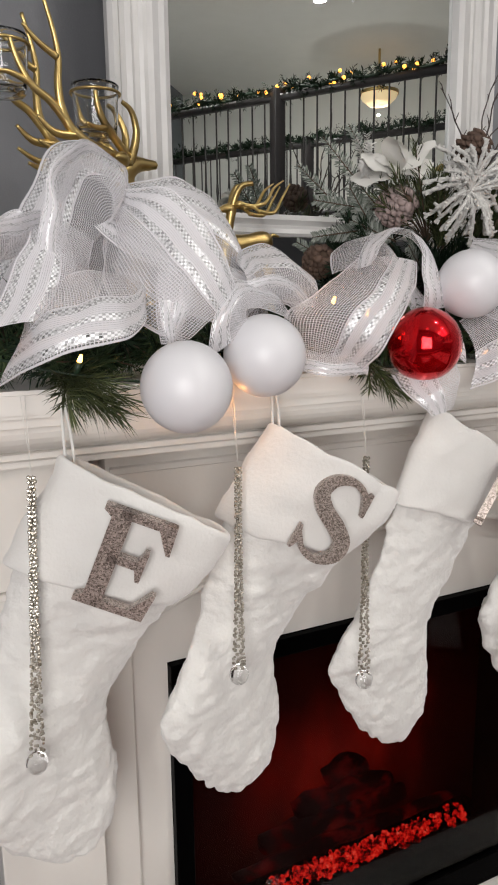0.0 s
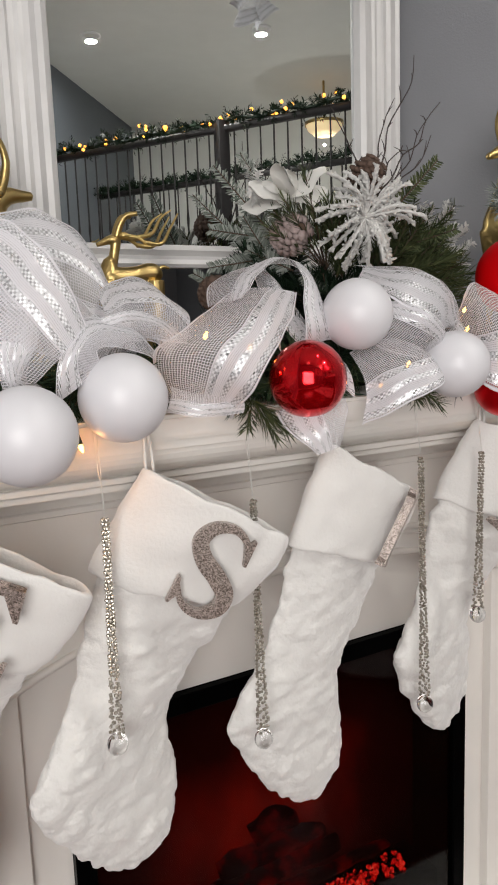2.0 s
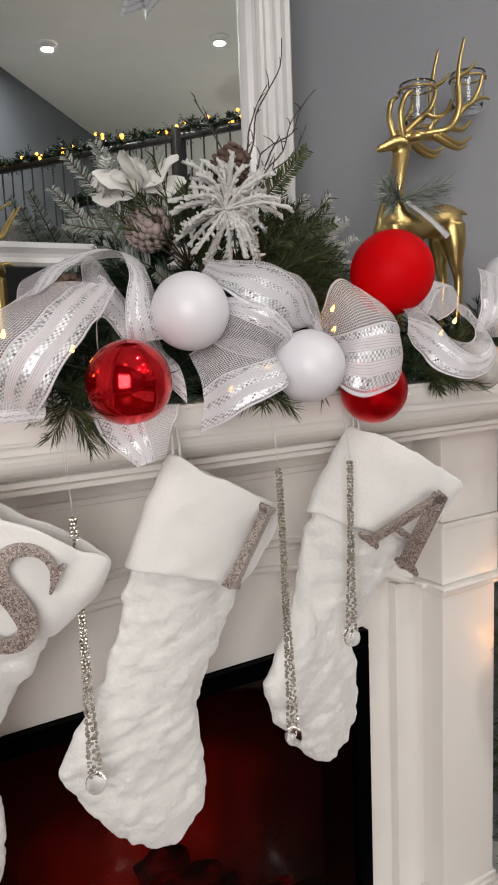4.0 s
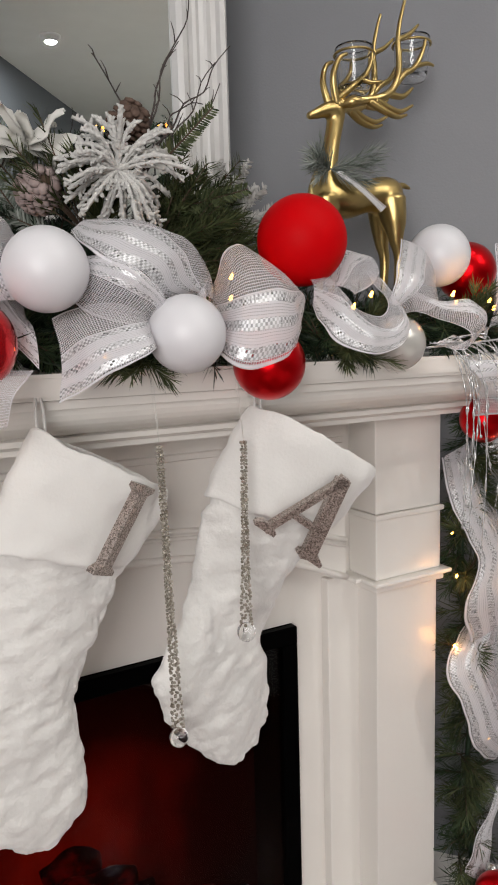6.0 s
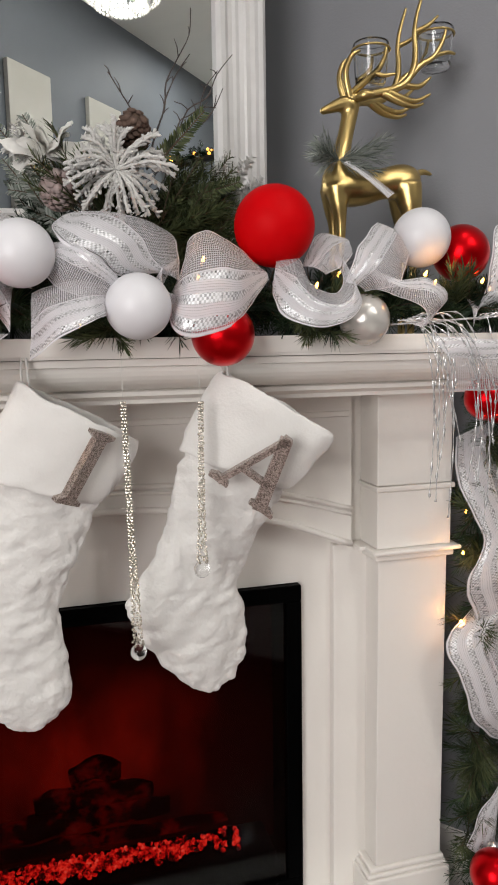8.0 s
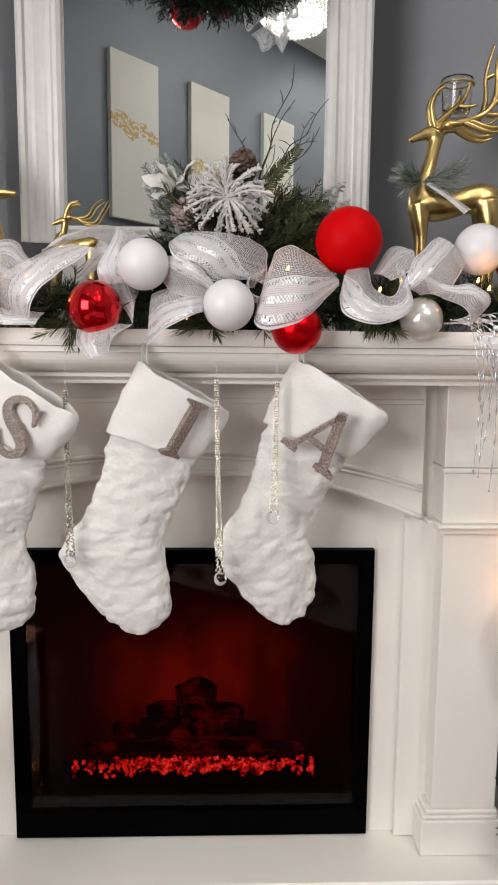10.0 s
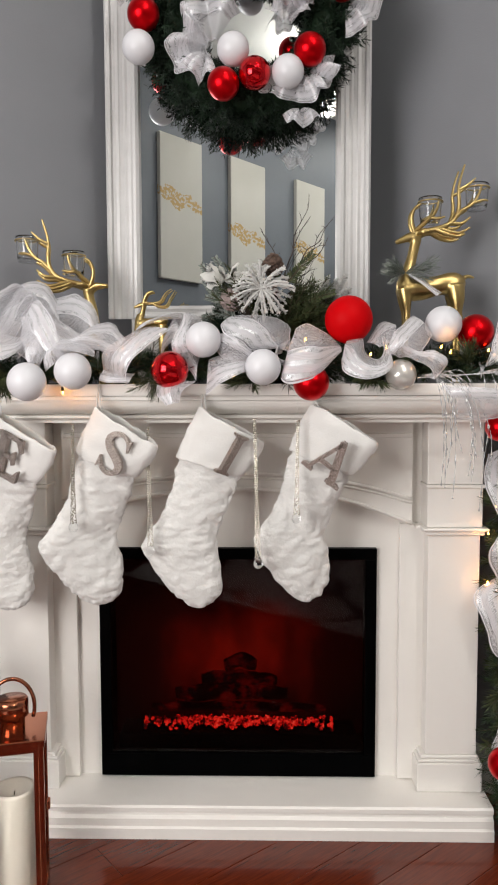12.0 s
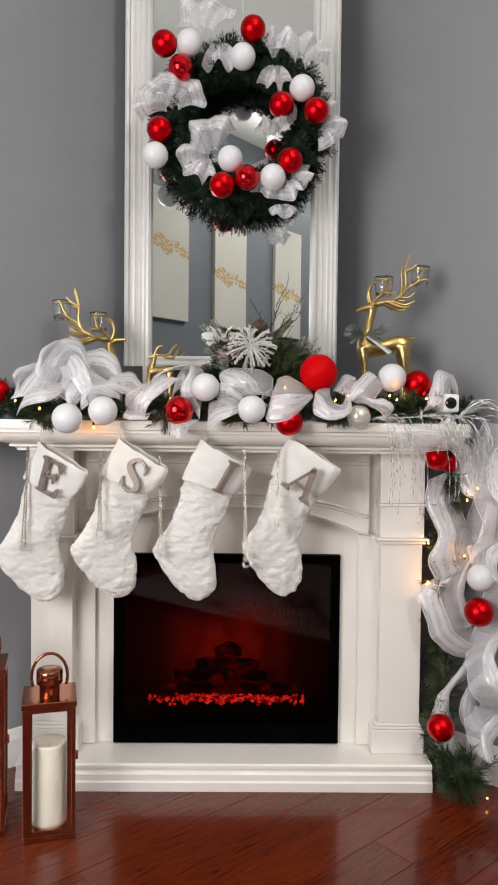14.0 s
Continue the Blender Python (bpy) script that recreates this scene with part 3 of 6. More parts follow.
def fire_mat(name, kind):
    """Light of the flame screen, the embers or the glowing logs."""
    m = bpy.data.materials.new(name)
    m.use_nodes = True
    nt = m.node_tree
    b = nt.nodes["Principled BSDF"]
    b.inputs["Base Color"].default_value = (0.004, 0.002, 0.002, 1)
    b.inputs["Specular IOR Level"].default_value = 0.05
    b.inputs["Roughness"].default_value = 0.8
    co, mp, n, ramp = (nt.nodes.new("ShaderNode" + k) for k in ("TexCoord", "Mapping", "TexNoise", "ValToRGB"))
    n.inputs["Detail"].default_value = 6
    cr = ramp.color_ramp
    L = nt.links.new
    L(co.outputs["Object"], mp.inputs["Vector"])
    L(mp.outputs["Vector"], n.inputs["Vector"])
    if kind == "screen":
        mp.inputs["Scale"].default_value = (3.0, 1, 1.6)
        n.inputs["Scale"].default_value = 3.4
        sep = nt.nodes.new("ShaderNodeSeparateXYZ")
        L(co.outputs["Object"], sep.inputs[0])
        # an even fall-off from the middle of the flame picture
        grad = nt.nodes.new("ShaderNodeVectorMath")
        grad.operation = "DISTANCE"
        sc = nt.nodes.new("ShaderNodeMapping")
        sc.inputs["Scale"].default_value = (1.0, 0.0, 1.35)
        L(co.outputs["Object"], sc.inputs["Vector"])
        L(sc.outputs["Vector"], grad.inputs[0])
        grad.inputs[1].default_value = (0.0, 0.0, 0.47)
        k = nt.nodes.new("ShaderNodeMapRange")
        k.inputs["From Min"].default_value, k.inputs["From Max"].default_value = 0.36, 0.0
        L(grad.outputs["Value"], k.inputs["Value"])
        mul = nt.nodes.new("ShaderNodeMath")
        mul.operation = "MULTIPLY"
        L(k.outputs[0], mul.inputs[0])
        L(n.outputs["Fac"], mul.inputs[1])
        L(mul.outputs[0], ramp.inputs["Fac"])
        stops = [(0.0, (0.003, 0, 0)), (0.16, (0.02, 0.0004, 0.0002)), (0.34, (0.15, 0.003, 0.001)), (0.5, (0.30, 0.007, 0.002)), (0.7, (0.5, 0.035, 0.006))]
        power = 2.3
    else:
        n.inputs["Scale"].default_value = 60 if kind == "ember" else 16
        n.inputs["Roughness"].default_value = 0.7
        L(n.outputs["Fac"], ramp.inputs["Fac"])
        lo = 0.43 if kind == "ember" else 0.50
        stops = [(0.0, (0.004, 0, 0)), (lo, (0.03, 0.0005, 0.0003)), (lo + 0.08, (0.6, 0.004, 0.004)), (lo + 0.16, (1.0, 0.03, 0.015)), (lo + 0.26, (1.0, 0.14, 0.09))]
        power = 4.4 if kind == "ember" else 0.34
    cr.elements[0].position, cr.elements[0].color = stops[0][0], (*stops[0][1], 1)
    cr.elements[1].position, cr.elements[1].color = stops[1][0], (*stops[1][1], 1)
    for p, c in stops[2:]:
        cr.elements.new(p).color = (*c, 1)
    L(ramp.outputs["Color"], b.inputs["Emission Color"])
    b.inputs["Emission Strength"].default_value = power
    return m


part("flame_screen", box(bmesh.new(), -0.335, 0.335, 0.105, 0.11, Z0 + 0.06, Z1 - 0.02), fire_mat("flame_screen_glow", "screen"), insert, "screen with a dim red flame picture", False)
# ember bed: a low ridge of lumps
rng = random.Random(4)
bm = bmesh.new()
for i in range(760):
    x = max(-0.245, min(0.245, rng.gauss(0.0, 0.125)))
    hang = 0.010 + 0.022 * abs(noise.noise(Vector((x * 26, 0.0, 2.0)))) * 2
    s = rng.uniform(0.0025, 0.0052)
    bmesh.ops.create_icosphere(bm, subdivisions=1, radius=s, matrix=Matrix.Translation((x, rng.uniform(0.025, 0.06), Z0 + 0.128 - hang * rng.random())) @ Euler((rng.random() * 3, rng.random() * 3, 0)).to_matrix().to_4x4() @ Matrix.Diagonal((1.3, 1, 0.8, 1)))
part("ember_bed", bm, fire_mat("ember_glow", "ember"), insert, "red glowing lumps of plastic embers", False)
part("ember_tray", box(bmesh.new(), -0.31, 0.31, 0.01, 0.1, Z0 + 0.06, Z0 + 0.1, 0.004), M_SOOT, insert, smooth=False)
M_LOG = fire_mat("log_glow", "log")
for pts, r in (([(-0.23, 0.060, 0.232), (0.0, 0.056, 0.236), (0.23, 0.060, 0.231)], 0.013), ([(-0.17, 0.075, 0.262), (-0.03, 0.075, 0.270), (0.13, 0.078, 0.264)], 0.022), ([(-0.10, 0.082, 0.300), (0.0, 0.080, 0.306), (0.10, 0.082, 0.296)], 0.021), ([(-0.035, 0.086, 0.335), (0.005, 0.085, 0.352), (0.045, 0.086, 0.338)], 0.020)):
    bm = limb(bmesh.new(), pts, [r * 0.8, r, r * 0.75], 8, 12)
    for v in bm.verts:
        v.co += 0.006 * noise.noise_vector(v.co * 35)
    part("log", bm, M_LOG, insert, "charred log with red glowing cracks")

# ---- mirror ----
mirror = thing("wall_mirror", (0, 0.17, SHELF + 0.180), "tall mirror in a ribbed silver-white frame above the mantel", "mirror")
FW0, FW1, MT = 0.352, 0.26, 1.46


def frame_side(bm, length, m, low=1.0, high=1.0):
    """One ribbed side of the frame, its outer edge on x = 0."""
    prof = [(0, 0.0), (0, -0.016), (0.006, -0.022), (0.014, -0.020), (0.018, -0.013), (0.026, -0.011), (0.034, -0.013), (0.038, -0.011), (0.046, -0.010), (0.052, -0.012), (0.058, -0.011), (0.066, -0.013), (0.072, -0.020), (0.080, -0.022), (0.088, -0.017), (0.092, -0.006), (0.092, 0.0)]
    A = [bm.verts.new(m @ Vector((x, y, x * low))) for x, y in prof]
    B = [bm.verts.new(m @ Vector((x, y, length - x * high))) for x, y in prof]
    for i in range(len(prof)):
        j = (i + 1) % len(prof)
        bm.faces.new((A[i], B[i], B[j], A[j]))


part("frame_rail", run_along_x(bmesh.new(), [(0.0, 0.0), (-0.018, 0.0), (-0.021, 0.005), (-0.019, 0.012), (-0.012, 0.018), (-0.017, 0.026), (-0.012, 0.034), (0.0, 0.036)], -FW0 + 0.0905, FW0 - 0.0905), M_FRAME, mirror, smooth=False)
for nm, length, m, lo, hi in (("frame_stile", MT, pose(-FW0, 0, 0), 0.0, 1.0), ("frame_stile", MT, pose(FW0, 0, MT, 0, 180, 0), 1.0, 0.0), ("frame_rail", 2 * FW0, pose(-FW0, 0, MT, 0, 90, 0), 1.0, 1.0)):
    bm = bmesh.new()
    frame_side(bm, length, m, lo, hi)
    bmesh.ops.recalc_face_normals(bm, faces=bm.faces)
    part(nm, bm, M_FRAME, mirror, smooth=False)
part("mirror_glass", box(bmesh.new(), -0.262, 0.262, -0.004, -0.001, 0.03, MT - 0.09), M_MIRROR, mirror, "clear silvered mirror glass", False)
part("backing", box(bmesh.new(), -0.34, 0.34, 0.0005, 0.012, 0.005, MT - 0.005), M_SOOT, mirror, smooth=False)
for s in (-0.25, 0.25):
    part("foot", box(bmesh.new(), s - 0.04, s + 0.04, -0.012, 0.012, -0.18, 0.002), M_FRAME, mirror, smooth=False)


def foliage(name, verts, faces, material, parent, label="", kind="stuff"):
    me = bpy.data.meshes.new(name)
    me.from_pydata([tuple(v) for v in verts], [], faces)
    me.materials.append(material)
    ob = new(name, me)
    ob.parent = parent
    return tagged(ob, label, "", "", kind)


# ---- baubles ----
def bauble(place, r, material, label, group, tip=(0.3, 0.6, 0.7)):
    th = thing("bauble", place, label, "bauble", group)
    bm = bmesh.new()
    bmesh.ops.create_uvsphere(bm, u_segments=40, v_segments=24, radius=r)
    part("ball", bm, material, th)
    m = look((0, 0, 0), tuple(-Vector(tip)))
    cap = [(0.0, r + 0.009), (0.004, r + 0.009), (0.0085, r + 0.007), (0.009, r - 0.001), (0.008, r - 0.003)]
    part("cap", lathe(bmesh.new(), cap, 12, m), M_CAP, th, "small silver cap")
    return th


WHITE, REDS, REDM = "matt white round bauble on the garland", "shiny red round bauble on the garland", "large matt red bauble on the garland"
for place, r, m, label in (((-0.431, -0.298, 1.095), 0.0405, M_WHITE, WHITE), ((-0.340, -0.272, 1.117), 0.0395, M_WHITE, WHITE), ((-0.134, -0.257, 1.120), 0.0405, M_RED_S, REDS),
                           ((-0.062, -0.248, 1.185), 0.0385, M_WHITE, WHITE), ((0.066, -0.266, 1.125), 0.0385, M_WHITE, WHITE), ((0.170, -0.248, 1.092), 0.0390, M_RED, "satin red bauble on the garland"),
                           ((0.257, -0.186, 1.232), 0.0530, M_RED_M, REDM), ((0.464, -0.198, 1.220), 0.0400, M_WHITE, WHITE), ((0.543, -0.170, 1.204), 0.0405, M_RED, "satin red bauble on the garland"),
                           ((0.366, -0.230, 1.109), 0.0335, M_PEARL, "pearl white bauble on the mantel edge"), ((-0.665, -0.150, 1.172), 0.0340, M_RED, "satin red bauble on the garland")):
    bauble(place, r, m, label, "baubles on the mantel garland")


# ---- stockings ----
def stocking(place, wide, lean, back, twist, foot, label):
    """A plush stocking: rings from cuff to toe, each across the leg; place is the upper back corner of the cuff; twist brings the cuff's lip forward, foot turns the foot the other way."""
    th = thing("christmas_stocking", Matrix.Translation(place) @ pose(0, 0, 0, back, lean, 0), label, "stocking", "stockings on the mantel")
    seed = Vector((place[0] * 7, 3.1, place[0] * 3))

    def turned(p):
        k = min(max((p.z + 0.30) / 0.18, 0.0), 1.0)
        f = min(max((-0.14 - p.z) / 0.16, 0.0), 1.0)
        return Vector((p.x, p.y - twist * p.x * k * k * (3 - 2 * k) + foot * (p.x + 0.045) * f * f * (3 - 2 * f), p.z))

    # both edges of the leg, from inside the cuff to the toe
    L = [(-0.034, -0.075), (-0.050, -0.120), (-0.062, -0.165), (-0.076, -0.210), (-0.096, -0.255), (-0.124, -0.290), (-0.135, -0.318), (-0.118, -0.357), (-0.090, -0.398), (-0.060, -0.436), (-0.032, -0.461), (-0.010, -0.469)]
    R = [(0.096, -0.125), (0.090, -0.155), (0.080, -0.185), (0.068, -0.218), (0.054, -0.252), (0.042, -0.283), (0.037, -0.312), (0.044, -0.350), (0.050, -0.390), (0.046, -0.428), (0.029, -0.456), (0.006, -0.468)]
    depth = [0.019, 0.019, 0.019, 0.019, 0.020, 0.020, 0.021, 0.021, 0.020, 0.018, 0.013, 0.005]
    k = 6
    LL, RR = spline([(x * wide, 0, z) for x, z in L], k), spline([(x * wide, 0, z) for x, z in R], k)
    DD = [v.x for v in spline([(d, 0, 0) for d in depth], k)]
    bm = bmesh.new()
    n, rings = 40, []
    for l, r, d in zip(LL, RR, DD):
        c, h = (l + r) / 2, (r - l) / 2
        ring = []
        for i in range(n):
            a = 2 * math.pi * i / n
            ca, sa = math.cos(a), math.sin(a)
            ca = math.copysign(abs(ca) ** 0.85, ca)
            p = c + h * ca + Vector((0, d * sa, 0))
            p = p + Vector((0, sa, 0)) * (0.007 * noise.noise(p * 15 + seed)) + h.normalized() * ca * 0.004 * noise.noise(p * 30 + seed)
            ring.append(bm.verts.new(p))
        rings.append(ring)
    for p, q in zip(rings, rings[1:]):
        for i in range(n):
            bm.faces.new((p[i], p[(i + 1) % n], q[(i + 1) % n], q[i]))
    bm.faces.new(rings[-1])
    bm.faces.new(rings[0][::-1])
    bmesh.ops.recalc_face_normals(bm, faces=bm.faces)
    bmesh.ops.subdivide_edges(bm, edges=bm.edges[:], cuts=1, use_grid_fill=True)
    bm.normal_update()
    for v in bm.verts:
        q = v.co + seed
        crease = (1 - abs(noise.noise(q * 34)) * 2.6) * 0.0022 + (1 - abs(noise.noise(q * 62)) * 2.4) * 0.0016 + noise.noise(q * 150) * 0.0007
        v.co = turned(v.co - v.normal * crease + 0.0022 * noise.noise_vector(q * 48))
    part("leg", bm, M_FUR, th, "crumpled white plush leg")
    # cuff: an open double-walled sleeve, higher at its back corner
    bm = bmesh.new()
    rows, edges = [], (
        ((-0.046, -0.108), (0.088, -0.156), 0.022), ((-0.052, -0.106), (0.094, -0.153), 0.0275), ((-0.049, -0.096), (0.104, -0.143), 0.0285), ((-0.036, -0.064), (0.124, -0.121), 0.030), ((-0.018, -0.030), (0.138, -0.100), 0.031), ((-0.003, -0.003), (0.145, -0.084), 0.031), ((0.003, 0.002), (0.143, -0.076), 0.029),
        ((0.006, -0.004), (0.137, -0.079), 0.025), ((-0.004, -0.03), (0.124, -0.098), 0.024), ((-0.020, -0.06), (0.108, -0.118), 0.022))
    SL = spline([(e[0][0] * wide, 0, e[0][1]) for e in edges], 4)
    SR = spline([(e[1][0] * wide, 0, e[1][1]) for e in edges], 4)
    SD = [q.x for q in spline([(e[2], 0, 0) for e in edges], 4)]
    m = 56
    for l, r, d in zip(SL, SR, SD):
        c, h = (l + r) / 2, (r - l) / 2
        row = []
        for i in range(m):
            a = 2 * math.pi * i / m
            p = c + h * math.cos(a) + Vector((0, d * math.sin(a), 0))
            p += 0.0045 * noise.noise_vector(Vector((p.x * 24, a, p.z * 24)) + seed) + 0.0022 * noise.noise_vector(Vector((p.x * 60, a, p.z * 60)) + seed)
            row.append(bm.verts.new(turned(p)))
        rows.append(row)
    for p, q in zip(rows, rows[1:]):
        for i in range(m):
            bm.faces.new((p[i], p[(i + 1) % m], q[(i + 1) % m], q[i]))
    bmesh.ops.recalc_face_normals(bm, faces=bm.faces)
    part("cuff", bm, M_CUFF, th, "smooth white velvet cuff")
    bm = limb(bmesh.new(), [(0.005, 0.0, -0.02), (0.004, 0.004, 0.02), (0.008, 0.016, 0.05), (0.011, 0.004, 0.02), (0.013, 0.0, -0.02)], [0.0016] * 5, 6, 6)
    part("hanging_loop", bm, M_CUFF, th)
    return th


def letter(code):
    """A serif letter 0.105 m high in x, z, centred, as a thick plate."""
    bm = bmesh.new()
    T = 0.0055
    H = 0.052

    def bar(x0, z0, x1, z1, w0, w1=None):
        w1 = w1 or w0
        d = Vector((x1 - x0, z1 - z0)).normalized()
        s = Vector((-d.y, d.x))
        prism(bm, [(x0 + s.x * w0, z0 + s.y * w0), (x1 + s.x * w1, z1 + s.y * w1), (x1 - s.x * w1, z1 - s.y * w1), (x0 - s.x * w0, z0 - s.y * w0)], -T, T)

    def serif(x, z, half, up):
        s = 1 if up else -1
        prism(bm, [(x - half, z), (x + half, z), (x + half, z - s * 0.005), (x + half * 0.5, z - s * 0.010), (x - half * 0.5, z - s * 0.010), (x - half, z - s * 0.005)], -T + 0.0003, T - 0.0003)

    if code == "I":
        bar(0, -H, 0, H, 0.0095)
        serif(0, H, 0.021, True)
        serif(0, -H, 0.021, False)
    elif code == "E":
        bar(-0.016, -H, -0.016, H, 0.0095)
        serif(-0.018, H, 0.016, True)
        serif(-0.018, -H, 0.016, False)
        bar(-0.018, H - 0.004, 0.036, H - 0.004, 0.004)
        bar(-0.018, -H + 0.004, 0.036, -H + 0.004, 0.004)
        bar(-0.016, 0.002, 0.018, 0.002, 0.0042)
        prism(bm, [(0.036, H), (0.038, H - 0.030), (0.034, H - 0.030), (0.020, H - 0.007), (0.020, H)], -T + 0.0004, T - 0.0004)
        prism(bm, [(0.036, -H), (0.040, -H + 0.030), (0.036, -H + 0.030), (0.020, -H + 0.007), (0.020, -H)], -T + 0.0004, T - 0.0004)
        prism(bm, [(0.016, 0.018), (0.020, 0.018), (0.020, -0.014), (0.016, -0.014), (0.010, 0.002)], -T + 0.0004, T - 0.0004)
    elif code == "A":
        bar(-0.034, -H, 0.002, H, 0.0042)
        bar(0.034, -H, 0.000, H, 0.0095, 0.0085)
        bar(-0.022, -0.016, 0.022, -0.016, 0.0038)
        serif(-0.035, -H, 0.015, False)
        serif(0.036, -H, 0.019, False)
        bar(-0.004, H - 0.002, 0.006, H - 0.002, 0.005)
    else:
        c = [(0.029, 0.024), (0.023, 0.041), (0.006, 0.050), (-0.015, 0.044), (-0.024, 0.026), (-0.014, 0.009), (0.008, -0.006), (0.023, -0.021), (0.021, -0.039), (0.002, -0.050), (-0.018, -0.044), (-0.029, -0.026)]
        wd = [0.002, 0.0035, 0.0045, 0.0065, 0.0085, 0.0098, 0.0102, 0.0095, 0.0075, 0.0045, 0.0035, 0.002]
        P = spline([(x, 0, z) for x, z in c], 6)
        Wd = [v.x for v in spline([(q, 0, 0) for q in wd], 6)]
        a, b = [], []
        for i, p in enumerate(P):
            d = (P[min(i + 1, len(P) - 1)] - P[max(i - 1, 0)]).normalized()
            s = Vector((-d.z, 0, d.x)) * Wd[i]
            a.append((p + s))
            b.append((p - s))
        va = [[bm.verts.new((v.x, y, v.z)) for v in e] for e in (a, b) for y in (-T, T)]
        for i in range(len(P) - 1):
            for q, r in ((0, 1), (1, 3), (3, 2), (2, 0)):
                bm.faces.new((va[q][i], va[q][i + 1], va[r][i + 1], va[r][i]))
        for i in (0, len(P) - 1):
            bm.faces.new([va[q][i] for q in (0, 1, 3, 2)])
        prism(bm, [(0.031, 0.046), (0.033, 0.046), (0.032, 0.016), (0.029, 0.016), (0.024, 0.036)], -T + 0.0004, T - 0.0004)
        prism(bm, [(-0.032, -0.048), (-0.034, -0.048), (-0.032, -0.018), (-0.029, -0.018), (-0.025, -0.036)], -T + 0.0004, T - 0.0004)
        bmesh.ops.recalc_face_normals(bm, faces=bm.faces)
    return bm


# letter, hanging place, width, lean, tilt to the wall, twist of cuff and foot; the letter's middle, its up and its front
STOCKINGS = [("E", (-0.527, -0.222, 1.028), 1.0, -1.2, 6.0, 0.38, 0.30, (-0.486, -0.269, 0.935), (0.304, -0.253, 0.919), (-0.42, -0.90, -0.11), 0.97),
             ("S", (-0.306, -0.218, 1.040), 1.0, 0.4, 5.5, 0.30, 0.34, (-0.256, -0.262, 0.940), (0.412, -0.150, 0.899), (-0.32, -0.94, 0.0), 0.92),
             ("I", (-0.074, -0.208, 1.036), 1.0, 0.6, 5.0, -0.04, 0.14, (-0.003, -0.244, 0.936), (0.492, -0.079, 0.867), (0.56, -0.77, -0.36), 0.93),
             ("A", (0.175, -0.200, 1.046), 0.97, 0.2, 6.0, 0.36, 0.22, (0.2125, -0.266, 0.927), (0.53, -0.40, 0.75), (-0.32, -0.86, -0.25), 0.95)]
for code, place, wide, lean, back, twist, foot, at, up, front, size in STOCKINGS:
    st = stocking(place, wide, lean, back, twist, foot, "white plush stocking with a glitter letter %s hanging from the mantel" % code)
    lt = part("letter", letter(code), M_GLIT, st, "champagne glitter letter %s" % code, smooth=False)
    up = Vector(up).normalized()
    side_way = up.cross(Vector(front)).normalized()
    turn = Matrix((side_way, up.cross(side_way), up)).transposed().to_4x4()
    lt.matrix_local = st.matrix_world.inverted() @ Matrix.Translation(at) @ turn @ Matrix.Scale(size, 4)


def icicle(x, top, bottom, y=-0.225, tilt=0.0):
    """A beaded drop ornament: a thread, a knobbly beaded rod that widens, a clear glass drop."""
    th = thing("icicle_ornament", (x, y, bottom), "long silver beaded icicle ornament with a clear glass drop", "ornament", "icicle ornaments on the mantel")
    h = top - bottom
    rng = random.Random(int(x * 1000))
    bm = bmesh.new()
    steps = int(h / 0.0042)
    for i in range(steps):
        t = i / steps
        z = 0.018 + (h - 0.018) * t
        r = 0.0026 + 0.0040 * (1 - t) ** 3
        for j in range(4):
            a = j * 1.571 + i * 0.8 + rng.random()
            bmesh.ops.create_icosphere(bm, subdivisions=1, radius=rng.uniform(0.0015, 0.0024), matrix=Matrix.Translation((tilt * z + math.cos(a) * r, math.sin(a) * r, z)))
    part("beaded_rod", bm, M_BEAD, th, "cluster of tiny silver glass beads", False)
    bm = bmesh.new()
    bmesh.ops.create_uvsphere(bm, u_segments=20, v_segments=14, radius=0.0105, matrix=Matrix.Translation((0, 0, 0.008)) @ Matrix.Diagonal((1, 1, 1.05, 1)))
    part("glass_drop", bm, M_CUP, th, "clear round glass drop")
    top_z = SHELF - 0.002 - bottom
    bm = tube(bmesh.new(), [(tilt * h, 0, h), (tilt * h + 0.001, 0.012, top_z)], 0.0003, 4)
    tube(bm, [(tilt * h, 0, h), (tilt * h - 0.003, 0.012, top_z)], 0.0003, 4)
    part("thread", bm, M_CORD, th)


for x, top, bottom, tilt in ((-0.569, 1.018, 0.724, 0.045), (-0.355, 1.005, 0.766, 0.01), (-0.185, 0.997, 0.712, -0.01), (0.055, 1.015, 0.682, -0.022), (0.139, 1.012, 0.786, 0.015)):
    icicle(x, top, bottom, -0.236 if x in (-0.355, 0.139) else -0.228, tilt)


# ---- greenery ----
def needles(verts, faces, base, tip, length, count, spread, width, rng, droop=0.0, start=0.0):
    """Thin needles along a twig, leaning to its tip."""
    base, tip = Vector(base), Vector(tip)
    d = (tip - base).normalized()
    s = d.cross(Vector((0.3, 0.5, 0.8))).normalized()
    w = d.cross(s)
    for i in range(count):
        t = start + (1 - start) * (i + rng.random()) / count
        a = rng.random() * 2 * math.pi
        out = s * math.cos(a) + w * math.sin(a)
        p = base.lerp(tip, t)
        g = (d * (1 - spread) + out * spread).normalized()
        q = p + g * length * rng.uniform(0.75, 1.15) * (1 - 0.35 * t) - Vector((0, 0, droop * length))
        side = g.cross(out).normalized() if g.cross(out).length > 0.01 else s
        m = p.lerp(q, 0.55)
        k = len(verts)
        verts += [p - side * width * 0.5, p + side * width * 0.5, m + side * width, q, m - side * width]
        faces.append((k, k + 1, k + 2, k + 3, k + 4))


